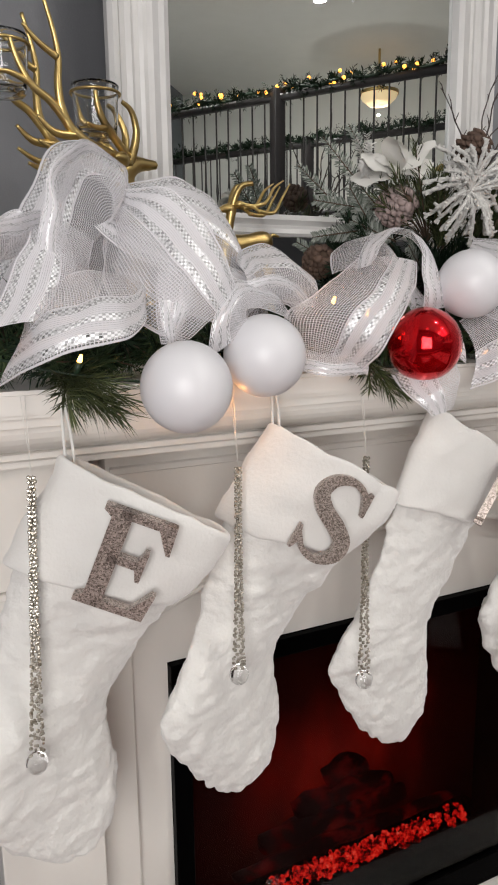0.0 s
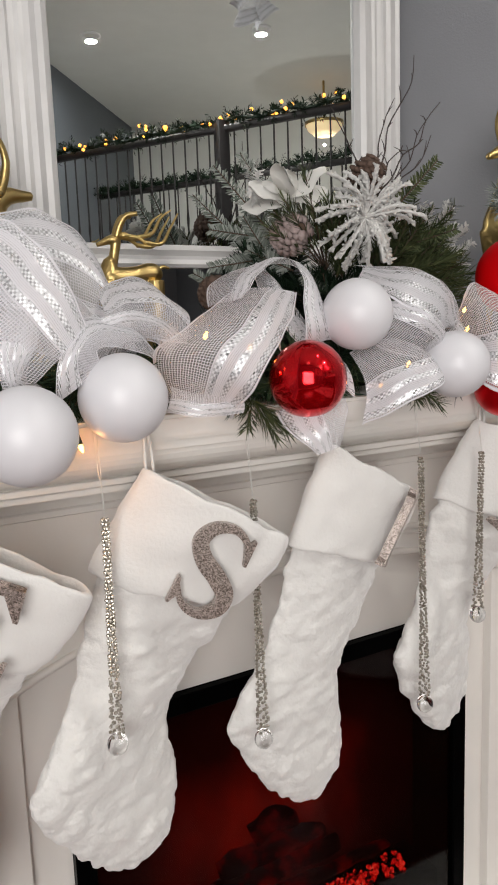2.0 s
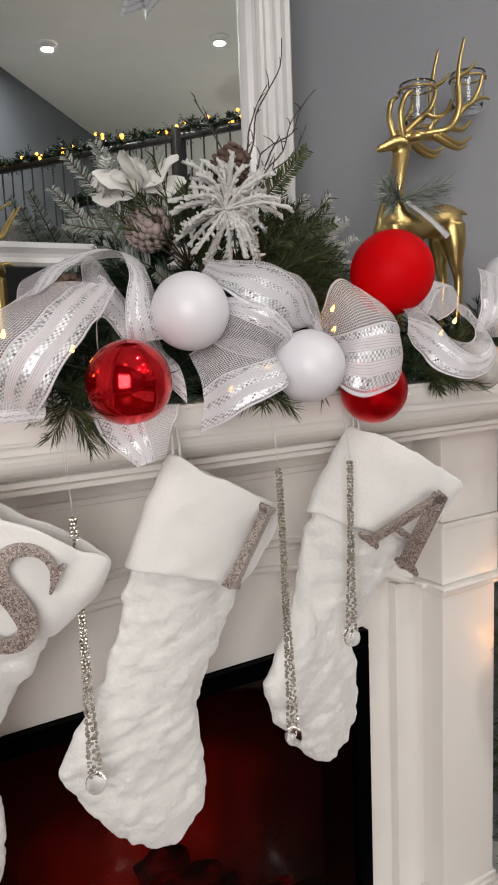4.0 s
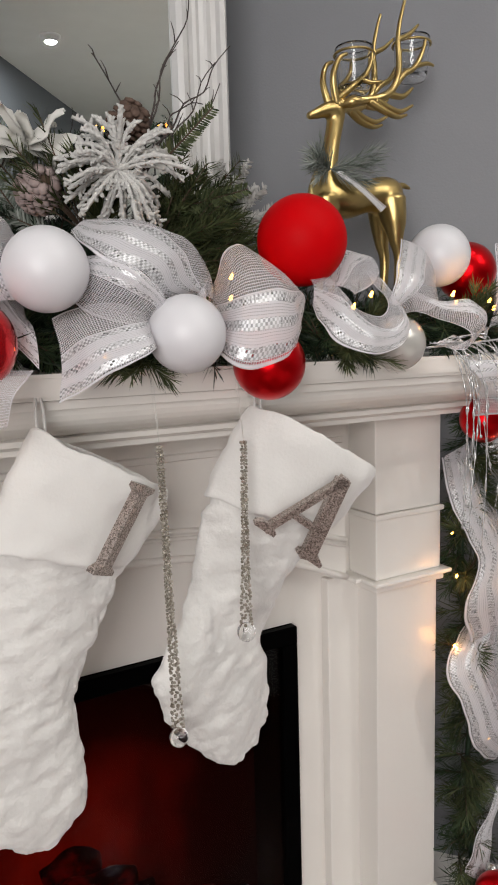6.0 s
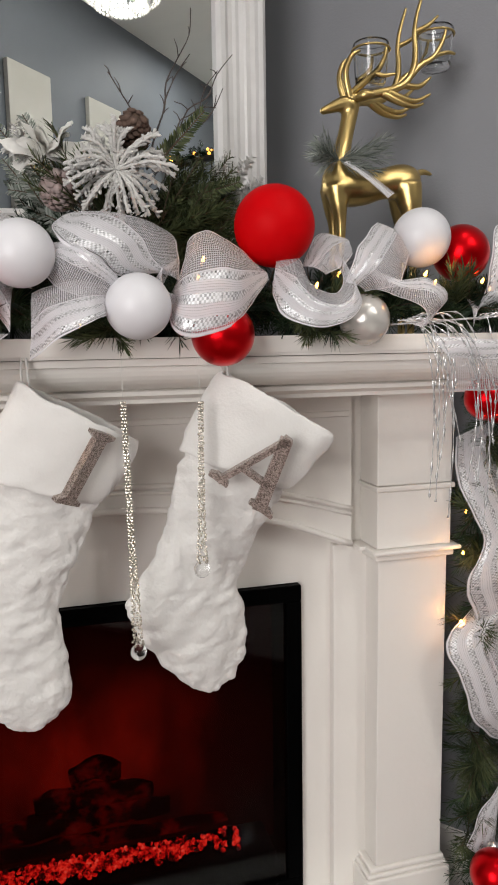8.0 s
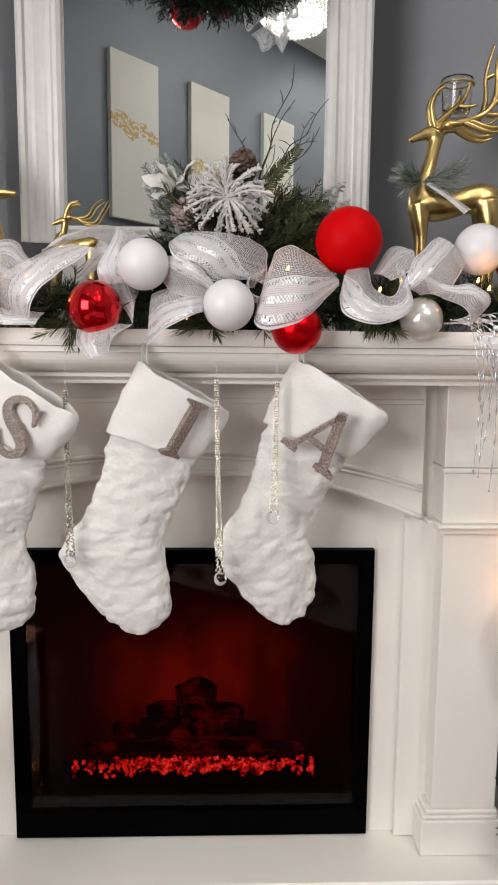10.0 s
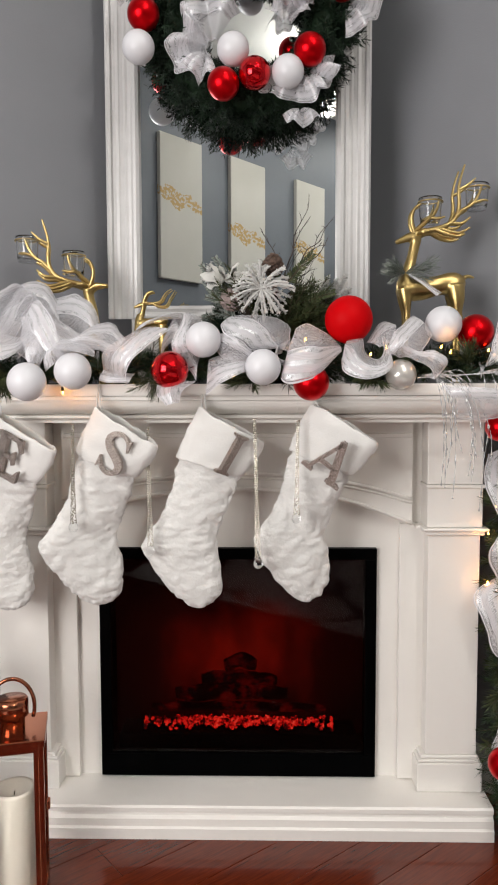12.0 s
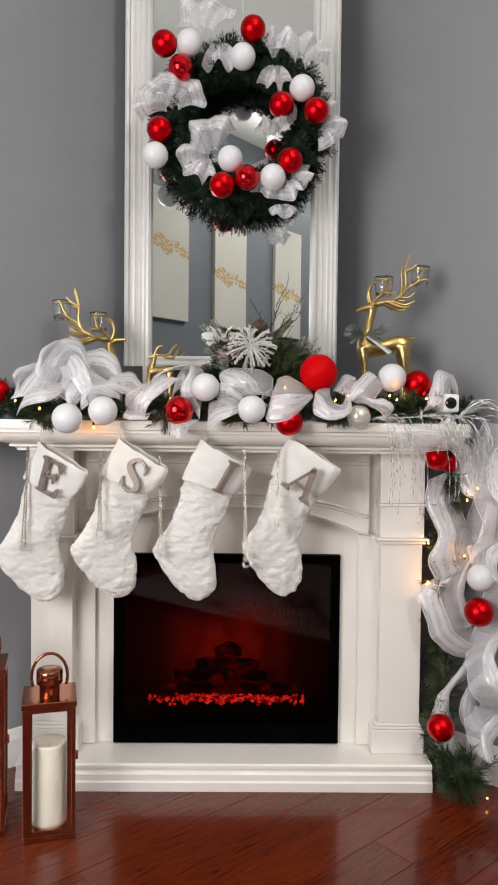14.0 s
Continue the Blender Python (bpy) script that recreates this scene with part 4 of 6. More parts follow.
def sprays(rng, centres, count, reach, length, spread=0.5, width=0.0007, per=46, out=None, lies=True):
    """Short twigs round a line of places, each with needles; out: a way that they favour."""
    verts, faces, twigs = [], [], []
    for c in centres:
        for i in range(count):
            d = Vector((rng.gauss(0, 1), rng.gauss(0, 1), rng.gauss(0, 0.8)))
            if out is not None:
                d += Vector(out) * 1.1
            d.normalize()
            tip = Vector(c) + d * reach * rng.uniform(0.6, 1.1)
            if lies and tip.z < SHELF + 0.004 and tip.y > -0.215 and abs(tip.x) < 0.69:
                tip.z = SHELF + rng.uniform(0.004, 0.02)
            needles(verts, faces, c, tip, length, per, spread, width, rng)
            twigs.append((Vector(c), tip))
    return verts, faces, twigs


def twig_bm(twigs, r=0.0012):
    bm = bmesh.new()
    for a, b in twigs:
        tube(bm, [a, b], [r, r * 0.5], 4)
    return bm


rng = random.Random(11)
garland = thing("pine_garland", (0, 0, 0), "green artificial pine garland with fairy lights along the mantel shelf", "garland")
line = [Vector((-0.68 + 1.36 * i / 45, -0.165 + 0.03 * math.sin(i * 0.9), SHELF + 0.032 + 0.012 * math.sin(i * 1.7))) for i in range(46)]
part("stem", tube(bmesh.new(), line, 0.006, 6), M_WIRE, garland)
v, f, tw = sprays(rng, line, 5, 0.048, 0.034, 0.55, 0.0006, 46, (0, -0.25, 0.0))
foliage("needles", v, f, M_PINE, garland, "mixed green pine needles")
# inner needles are coloured near-black to stand in for the garland's dark gaps
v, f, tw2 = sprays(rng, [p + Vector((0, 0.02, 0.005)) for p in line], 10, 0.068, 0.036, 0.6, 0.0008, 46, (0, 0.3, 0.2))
foliage("shaded_inner_needles", v, f, M_PINE_D, garland, "inner pine needles coloured near-black for the shaded gaps")
tagged(part("wire_work", twig_bm(tw + tw2), M_BARK, garland, "brown wire twigs"), kind="stuff")
# clear green sprays that stick out over the shelf's edge
v, f, tws = [], [], []
for c, d, n in (((-0.52, -0.21, 1.105), (-0.005, -0.06, -0.02), 8), ((-0.18, -0.22, 1.10), (0.0, -0.06, -0.035), 5), ((0.04, -0.22, 1.10), (0.0, -0.05, -0.02), 5), ((0.30, -0.21, 1.10), (0.0, -0.07, 0.0), 7), ((0.33, -0.20, 1.12), (0.02, -0.05, 0.06), 5), ((0.52, -0.2, 1.13), (0.0, -0.06, 0.05), 5)):
    for i in range(n):
        tip = Vector(c) + Vector(d) * (1.0 if n == 8 else 0.6) + Vector((rng.uniform(-0.05, 0.05), rng.uniform(-0.02, 0.02), rng.uniform(-0.015, 0.02)))
        needles(v, f, c, tip, 0.05 if n == 8 else 0.032, 70, 0.38, 0.0006, rng)
        tws.append((Vector(c), tip))
foliage("long_needles", v, f, M_PINE_G, garland, "long-needled pine sprays")


def bulb(parent, place, up=(0, 0, 1)):
    m = Matrix.Translation(place) @ Vector((0, 0, 1)).rotation_difference(Vector(up)).to_matrix().to_4x4()
    prof = [(0.0, 0.0085), (0.0012, 0.0075), (0.0021, 0.004), (0.0023, 0.001), (0.0, 0.0)]
    b = part("bulb", lathe(bmesh.new(), prof, 8, m), M_BULB, parent, "small warm white bulb")
    part("socket", lathe(bmesh.new(), [(0.0, 0.0), (0.003, 0.0), (0.0032, -0.010), (0.0, -0.012)], 8, m), M_WIRE, parent)
    return b


lights = thing("fairy_lights", (0, 0, 0), "string of warm white fairy lights wound through the garland", "string lights")
BULBS = [(-0.515, -0.262, 1.118), (-0.372, -0.238, 1.075), (-0.24, -0.235, 1.165), (-0.165, -0.19, 1.15), (0.0, -0.21, 1.10), (0.15, -0.20, 1.16), (0.16, -0.185, 1.185), (0.30, -0.225, 1.15), (0.335, -0.215, 1.165), (0.45, -0.235, 1.165), (0.475, -0.215, 1.155), (0.565, -0.19, 1.16), (0.58, -0.185, 1.15), (-0.60, -0.2, 1.14), (0.06, -0.19, 1.12)]
for i, p in enumerate(BULBS):
    bulb(lights, p, (0.2, -0.5, -1.0 if p[2] < 1.08 else 1.0))
part("cable", limb(bmesh.new(), [(p[0], p[1] + 0.02, p[2] - 0.012 + (0.03 if p[2] < 1.08 else 0)) for p in sorted(BULBS)], [0.0013] * len(BULBS), 6, 5), M_WIRE, lights)


# ---- ribbon ----
def strip(bm, rows, k=8, across=8, flutter=0.004, seed=0.0):
    """A sheer ribbon between two edges; rows: a place on the striped edge and one on the plain edge."""
    A, B = spline([r[0] for r in rows], k), spline([r[1] for r in rows], k)
    uv = bm.loops.layers.uv.verify()
    grid, run = [], [0.0]
    for i in range(len(A)):
        if i:
            run.append(run[-1] + ((A[i] - A[i - 1]).length + (B[i] - B[i - 1]).length) / 2)
        row = []
        for j in range(across + 1):
            u = j / across
            p = A[i].lerp(B[i], u)
            p = p + Vector((0, -1, 0.35)) * (0.20 * (A[i] - B[i]).length * math.sin(math.pi * u)) + flutter * noise.noise_vector(p * 30 + Vector((seed, 0, 0)))
            row.append(bm.verts.new(p))
        grid.append(row)
    for i in range(len(grid) - 1):
        for j in range(across):
            fc = bm.faces.new((grid[i][j], grid[i + 1][j], grid[i + 1][j + 1], grid[i][j + 1]))
            for lp, (a, b) in zip(fc.loops, ((i, j), (i + 1, j), (i + 1, j + 1), (i, j + 1))):
                lp[uv].uv = (b / across, run[a])
    return bm


MANTEL_LOOPS = [
    [((0.111, -0.2, 1.132), (0.132, -0.19, 1.167)), ((0.106, -0.27, 1.099), (0.137, -0.21, 1.205)), ((0.132, -0.29, 1.09), (0.164, -0.2, 1.224)), ((0.182, -0.28, 1.107), (0.198, -0.2, 1.207)), ((0.238, -0.22, 1.16), (0.235, -0.19, 1.18))],
    [((0.239, -0.23, 1.154), (0.256, -0.2, 1.19)), ((0.234, -0.27, 1.119), (0.283, -0.2, 1.191)), ((0.266, -0.29, 1.101), (0.291, -0.24, 1.154)), ((0.31, -0.29, 1.103), (0.309, -0.26, 1.142)), ((0.34, -0.28, 1.131), (0.323, -0.26, 1.16)), ((0.334, -0.25, 1.175), (0.325, -0.22, 1.193))],
    [((0.327, -0.26, 1.153), (0.357, -0.25, 1.143)), ((0.347, -0.25, 1.197), (0.398, -0.26, 1.154)), ((0.396, -0.2, 1.24), (0.434, -0.22, 1.195))],
    [((0.358, -0.24, 1.177), (0.372, -0.25, 1.147)), ((0.394, -0.27, 1.16), (0.4, -0.28, 1.131)), ((0.428, -0.29, 1.159), (0.415, -0.3, 1.116)), ((0.451, -0.29, 1.131), (0.427, -0.28, 1.099)), ((0.432, -0.26, 1.097), (0.42, -0.25, 1.104))],
    [((0.298, -0.17, 1.183), (0.323, -0.2, 1.169)), ((0.337, -0.14, 1.231), (0.347, -0.2, 1.181)), ((0.364, -0.16, 1.225), (0.362, -0.2, 1.196))],
    [((-0.057, -0.25, 1.064), (-0.054, -0.22, 1.142)), ((-0.026, -0.29, 1.089), (-0.028, -0.22, 1.155)), ((0.012, -0.3, 1.107), (0.012, -0.23, 1.155)), ((0.036, -0.26, 1.123), (0.035, -0.22, 1.152))],
    [((-0.024, -0.2, 1.229), (0.004, -0.16, 1.244)), ((-0.022, -0.25, 1.204), (0.044, -0.15, 1.246)), ((-0.008, -0.27, 1.191), (0.096, -0.15, 1.24)), ((0.022, -0.27, 1.176), (0.126, -0.17, 1.219)), ((0.046, -0.25, 1.16), (0.128, -0.2, 1.19)), ((0.098, -0.22, 1.168), (0.124, -0.22, 1.157))],
    [((-0.135, -0.24, 1.208), (-0.199, -0.22, 1.212)), ((-0.168, -0.28, 1.178), (-0.264, -0.24, 1.176)), ((-0.209, -0.3, 1.136), (-0.289, -0.22, 1.157)), ((-0.226, -0.28, 1.104), (-0.287, -0.22, 1.132)), ((-0.221, -0.25, 1.087), (-0.276, -0.22, 1.103))],
    [((-0.211, -0.26, 1.201), (-0.215, -0.2, 1.196)), ((-0.17, -0.23, 1.231), (-0.197, -0.17, 1.224)), ((-0.117, -0.2, 1.247), (-0.119, -0.14, 1.245)), ((-0.113, -0.22, 1.221), (-0.076, -0.16, 1.239)), ((-0.132, -0.25, 1.178), (-0.066, -0.2, 1.178)), ((-0.128, -0.24, 1.154), (-0.05, -0.2, 1.149))],
    [((-0.163, -0.24, 1.087), (-0.079, -0.25, 1.097)), ((-0.159, -0.27, 1.063), (-0.104, -0.28, 1.077)), ((-0.138, -0.28, 1.043), (-0.112, -0.28, 1.05))],
    [((-0.288, -0.25, 1.098), (-0.282, -0.24, 1.122)), ((-0.265, -0.27, 1.094), (-0.258, -0.26, 1.116)), ((-0.22, -0.27, 1.094), (-0.21, -0.25, 1.112))],
    [((-0.4, -0.27, 1.118), (-0.354, -0.27, 1.142)), ((-0.396, -0.28, 1.154), (-0.363, -0.28, 1.158)), ((-0.367, -0.26, 1.185), (-0.343, -0.27, 1.162)), ((-0.333, -0.25, 1.185), (-0.316, -0.26, 1.156)), ((-0.298, -0.24, 1.16), (-0.3, -0.25, 1.147))],
    [((-0.334, -0.2, 1.205), (-0.347, -0.24, 1.167)), ((-0.309, -0.17, 1.226), (-0.297, -0.22, 1.169)), ((-0.272, -0.17, 1.226), (-0.273, -0.22, 1.162)), ((-0.242, -0.2, 1.19), (-0.254, -0.22, 1.159))],
    [((-0.541, -0.22, 1.187), (-0.506, -0.22, 1.184)), ((-0.532, -0.23, 1.243), (-0.507, -0.22, 1.216)), ((-0.517, -0.22, 1.289), (-0.51, -0.2, 1.252)), ((-0.484, -0.2, 1.312), (-0.473, -0.14, 1.288)), ((-0.451, -0.2, 1.297), (-0.448, -0.14, 1.284)), ((-0.444, -0.2, 1.28), (-0.446, -0.15, 1.253)), ((-0.467, -0.22, 1.242), (-0.473, -0.17, 1.226))],
    [((-0.58, -0.25, 1.098), (-0.548, -0.22, 1.158)), ((-0.558, -0.29, 1.118), (-0.533, -0.23, 1.186)), ((-0.521, -0.31, 1.132), (-0.51, -0.24, 1.196)), ((-0.484, -0.31, 1.139), (-0.485, -0.24, 1.196)), ((-0.458, -0.28, 1.157), (-0.461, -0.22, 1.192)), ((-0.449, -0.24, 1.186), (-0.458, -0.2, 1.198))],
    [((-0.448, -0.2, 1.275), (-0.459, -0.17, 1.232)), ((-0.414, -0.24, 1.267), (-0.475, -0.2, 1.193)), ((-0.382, -0.26, 1.224), (-0.467, -0.24, 1.156)), ((-0.364, -0.27, 1.173), (-0.415, -0.26, 1.133))],
    [((-0.42, -0.16, 1.244), (-0.446, -0.14, 1.206)), ((-0.388, -0.2, 1.231), (-0.424, -0.18, 1.177)), ((-0.346, -0.2, 1.205), (-0.384, -0.2, 1.154)), ((-0.3, -0.2, 1.188), (-0.331, -0.22, 1.142))],
    [((-0.025, -0.24, 1.2), (-0.041, -0.2, 1.173)), ((0.005, -0.28, 1.188), (-0.023, -0.24, 1.148)), ((0.037, -0.28, 1.166), (0.013, -0.25, 1.134)), ((0.056, -0.25, 1.149), (0.035, -0.23, 1.129))],
    [((0.126, -0.2, 1.187), (0.107, -0.2, 1.154)), ((0.099, -0.24, 1.171), (0.088, -0.22, 1.148)), ((0.095, -0.25, 1.146), (0.113, -0.24, 1.129)), ((0.125, -0.23, 1.13), (0.136, -0.2, 1.155))],
    [((-0.155, -0.24, 1.146), (-0.145, -0.18, 1.217)), ((-0.135, -0.2, 1.185), (-0.122, -0.14, 1.25)), ((-0.111, -0.22, 1.148), (-0.08, -0.18, 1.174)), ((-0.077, -0.26, 1.097), (-0.075, -0.22, 1.142))],
    [((-0.401, -0.25, 1.194), (-0.434, -0.25, 1.191)), ((-0.418, -0.27, 1.156), (-0.444, -0.26, 1.156)), ((-0.426, -0.26, 1.128), (-0.437, -0.26, 1.131))],
    [((-0.534, -0.22, 1.216), (-0.532, -0.2, 1.192)), ((-0.543, -0.2, 1.247), (-0.539, -0.18, 1.218)), ((-0.562, -0.2, 1.243), (-0.559, -0.18, 1.213)), ((-0.581, -0.22, 1.219), (-0.577, -0.2, 1.197)), ((-0.592, -0.24, 1.159), (-0.576, -0.22, 1.158))],
    [((0.548, -0.2, 1.1), (0.544, -0.18, 1.14)), ((0.57, -0.2, 1.172), (0.62, -0.2, 1.117)), ((0.601, -0.17, 1.243), (0.643, -0.17, 1.19)), ((0.656, -0.14, 1.233), (0.67, -0.14, 1.142))],
    [((0.447, -0.26, 1.088), (0.484, -0.24, 1.013)), ((0.52, -0.28, 1.081), (0.558, -0.26, 1.014)), ((0.606, -0.25, 1.069), (0.629, -0.23, 1.014)), ((0.686, -0.2, 1.029), (0.678, -0.18, 0.947))],
    [((-0.533, -0.20, 1.241), (-0.476, -0.18, 1.228)), ((-0.553, -0.23, 1.210), (-0.485, -0.20, 1.198)), ((-0.572, -0.25, 1.177), (-0.484, -0.22, 1.172)), ((-0.593, -0.26, 1.145), (-0.503, -0.24, 1.150))],
    [((-0.528, -0.21, 1.248), (-0.533, -0.19, 1.218)), ((-0.555, -0.24, 1.239), (-0.550, -0.20, 1.209)), ((-0.579, -0.25, 1.230), (-0.573, -0.22, 1.201)), ((-0.596, -0.24, 1.213), (-0.592, -0.22, 1.187))],
    [((-0.423, -0.22, 1.197), (-0.385, -0.22, 1.195)), ((-0.441, -0.26, 1.171), (-0.407, -0.25, 1.166)), ((-0.439, -0.27, 1.141), (-0.421, -0.26, 1.135)), ((-0.429, -0.25, 1.115), (-0.426, -0.25, 1.112))],
    [((-0.477, -0.19, 1.240), (-0.435, -0.17, 1.246)), ((-0.460, -0.22, 1.217), (-0.380, -0.18, 1.227)), ((-0.427, -0.24, 1.197), (-0.352, -0.20, 1.205)), ((-0.383, -0.24, 1.176), (-0.343, -0.22, 1.187))],
    [((-0.373, -0.25, 1.139), (-0.312, -0.22, 1.130)), ((-0.385, -0.27, 1.165), (-0.341, -0.24, 1.154)), ((-0.356, -0.26, 1.186), (-0.322, -0.24, 1.165)), ((-0.308, -0.25, 1.192), (-0.290, -0.23, 1.165)), ((-0.264, -0.22, 1.176), (-0.271, -0.22, 1.147))],
    [((-0.433, -0.10, 1.289), (-0.437, -0.12, 1.199)), ((-0.374, -0.12, 1.301), (-0.375, -0.15, 1.183)), ((-0.323, -0.14, 1.268), (-0.325, -0.17, 1.161)), ((-0.296, -0.16, 1.196), (-0.301, -0.20, 1.126))],
    [((-0.582, -0.16, 1.166), (-0.508, -0.18, 1.124)), ((-0.536, -0.14, 1.254), (-0.471, -0.17, 1.175)), ((-0.496, -0.12, 1.324), (-0.448, -0.15, 1.236)), ((-0.441, -0.11, 1.323), (-0.422, -0.14, 1.226)), ((-0.407, -0.12, 1.270), (-0.395, -0.15, 1.183))],
]
SIDE_LOOPS = [
    [((0.710, -0.045, 1.006), (0.786, -0.090, 1.077)), ((0.676, -0.075, 0.939), (0.775, -0.080, 1.009)), ((0.713, -0.125, 0.876), (0.803, -0.109, 0.943)), ((0.804, -0.115, 0.876), (0.834, -0.148, 0.914))],
    [((0.613, -0.055, 0.919), (0.704, -0.040, 0.954)), ((0.591, -0.095, 0.855), (0.705, -0.070, 0.853)), ((0.623, -0.125, 0.758), (0.726, -0.090, 0.787)), ((0.596, -0.125, 0.690), (0.744, -0.090, 0.736)), ((0.624, -0.115, 0.621), (0.766, -0.080, 0.666))],
    [((0.648, -0.075, 0.629), (0.769, -0.070, 0.690)), ((0.567, -0.115, 0.590), (0.705, -0.090, 0.581)), ((0.587, -0.135, 0.524), (0.711, -0.100, 0.532)), ((0.610, -0.135, 0.456), (0.738, -0.100, 0.481)), ((0.676, -0.115, 0.400), (0.797, -0.100, 0.457)), ((0.775, -0.075, 0.373), (0.829, -0.138, 0.496))],
    [((0.802, -0.114, 0.843), (0.754, -0.050, 0.868)), ((0.793, -0.105, 0.740), (0.711, -0.060, 0.748)), ((0.734, -0.115, 0.689), (0.665, -0.080, 0.596)), ((0.706, -0.125, 0.590), (0.663, -0.090, 0.546)), ((0.750, -0.115, 0.494), (0.682, -0.090, 0.460))],
    [((0.807, -0.124, 0.457), (0.795, -0.109, 0.350)), ((0.767, -0.095, 0.428), (0.739, -0.080, 0.319)), ((0.694, -0.115, 0.348), (0.669, -0.090, 0.253)), ((0.633, -0.125, 0.275), (0.684, -0.100, 0.205)), ((0.615, -0.115, 0.211), (0.685, -0.100, 0.153))],
    [((0.815, -0.124, 0.338), (0.813, -0.129, 0.272)), ((0.765, -0.105, 0.337), (0.763, -0.090, 0.262)), ((0.701, -0.125, 0.267), (0.770, -0.100, 0.205)), ((0.723, -0.115, 0.177), (0.800, -0.109, 0.176)), ((0.815, -0.133, 0.172), (0.834, -0.148, 0.146))],
    [((0.636, -0.105, 0.146), (0.694, -0.100, 0.153)), ((0.637, -0.125, 0.086), (0.700, -0.110, 0.105)), ((0.689, -0.125, 0.035), (0.756, -0.100, 0.075)), ((0.764, -0.105, 0.010), (0.790, -0.100, 0.049)), ((0.803, -0.114, 0.010), (0.813, -0.129, 0.015))],
    [((0.752, -0.115, 0.013), (0.784, -0.110, 0.028)), ((0.771, -0.125, 0.010), (0.806, -0.120, 0.010)), ((0.796, -0.125, 0.010), (0.804, -0.130, 0.010))],
]

mesh_ribbon = thing("mesh_ribbon", (0, 0, 0), "sheer white mesh ribbon with silver stripes looped along the garland", "ribbon")
for i, rows in enumerate(MANTEL_LOOPS):
    part("loop", strip(bmesh.new(), rows, seed=i * 3.7), M_RIBBON, mesh_ribbon)
side_ribbon = thing("mesh_ribbon", (0, 0, 0), "sheer white mesh ribbon with silver stripes cascading down beside the mantel", "ribbon")
for i, rows in enumerate(SIDE_LOOPS):
    part("loop", strip(bmesh.new(), rows, seed=50 + i * 3.7), M_RIBBON, side_ribbon)

# a long wave of ribbon that runs down behind the loops
for sgn, x0, ph in ((-1, 0.825, 2.0),):
    rows = []
    for i in range(15):
        z = 1.05 - 0.068 * i
        e = 0.055 * math.sin(i * 1.6 + ph)
        y = -0.115 - 0.035 * math.cos(i * 1.6 + ph) - (0.085 if sgn < 0 else 0.0)
        rows.append(((x0 + e, y, z), (x0 + e * 0.4 + sgn * (0.115 if sgn > 0 else 0.095), y - sgn * 0.05, z + 0.05 * math.sin(i * 0.9 + ph))))
    part("wave", strip(bmesh.new(), rows, 5, 8, 0.006, 80 + ph), M_RIBBON, side_ribbon)

# garland that hangs down beside the mantel
rng = random.Random(23)
side = thing("hanging_garland", (0, 0, 0), "green pine garland hanging from the mantel down to the floor", "garland")
line = spline([(0.67, -0.12, 1.08), (0.675, -0.06, 0.95), (0.665, -0.05, 0.75), (0.68, -0.06, 0.5), (0.665, -0.07, 0.28), (0.66, -0.12, 0.10), (0.66, -0.17, 0.04)], 6)
part("stem", tube(bmesh.new(), line, 0.005, 6), M_WIRE, side)
v, f, tw = sprays(rng, line[2:-4], 4, 0.060, 0.04, 0.5, 0.0008, 46, (-0.25, -0.15, -0.4), False)
foliage("needles", v, f, M_PINE, side, "green pine needles")
v, f, tw2 = sprays(rng, [Vector((0.665 + 0.02 * i, -0.19 - 0.01 * i, 0.075)) for i in range(3)], 16, 0.085, 0.045, 0.5, 0.0009, 70, (-0.25, -0.25, 0.2), False)
v = [Vector((p.x, p.y, max(p.z, 0.003))) for p in v]
foliage("needles", v, f, M_PINE, side, "thick pine tuft on the floor")
v, f, tw3 = sprays(rng, [Vector((0.655 + 0.014 * math.sin(i * 2.1), -0.075, 0.92 - 0.065 * i)) for i in range(12)], 4, 0.065, 0.05, 0.45, 0.0008, 60, (-0.45, -0.25, -0.1), False)
foliage("long_needles", v, f, M_PINE_G, side, "fresh green long-needled tufts")
tagged(part("wire_work", twig_bm(tw + tw3), M_BARK, side), kind="stuff")
for place, r, m, label in (((0.7315, -0.192, 0.649), 0.039, M_WHITE, "matt white bauble on the hanging garland"), ((0.7296, -0.190, 0.549), 0.042, M_RED, "satin red bauble on the hanging garland"), ((0.630, -0.175, 0.204), 0.0395, M_RED, "satin red bauble on the hanging garland"),
                           ((0.612, -0.14, 0.99), 0.034, M_RED, "satin red bauble on the hanging garland"), ((0.66, -0.10, 0.975), 0.030, M_RED, "satin red bauble on the hanging garland")):
    bauble(place, r, m, label, "baubles on the hanging garland")
side_lights = thing("fairy_lights", (0, 0, 0), "warm white fairy lights wound down the hanging garland", "string lights")
SIDE_BULBS = [(0.606, -0.094, 0.612), (0.603, -0.100, 0.732), (0.705, -0.14, 0.865), (0.735, -0.14, 0.90), (0.700, -0.14, 0.70), (0.70, -0.085, 0.415), (0.66, -0.08, 0.52), (0.755, -0.22, 0.018), (0.632, -0.06, 0.79)]
for p in SIDE_BULBS:
    bulb(side_lights, p, (-0.3, -0.5, 0.6))
part("cable", limb(bmesh.new(), [tuple(p + Vector((0.012 * math.sin(i * 1.3), 0.004, 0))) for i, p in enumerate(line)], [0.0013] * len(line), 3, 5), M_WIRE, side_lights)
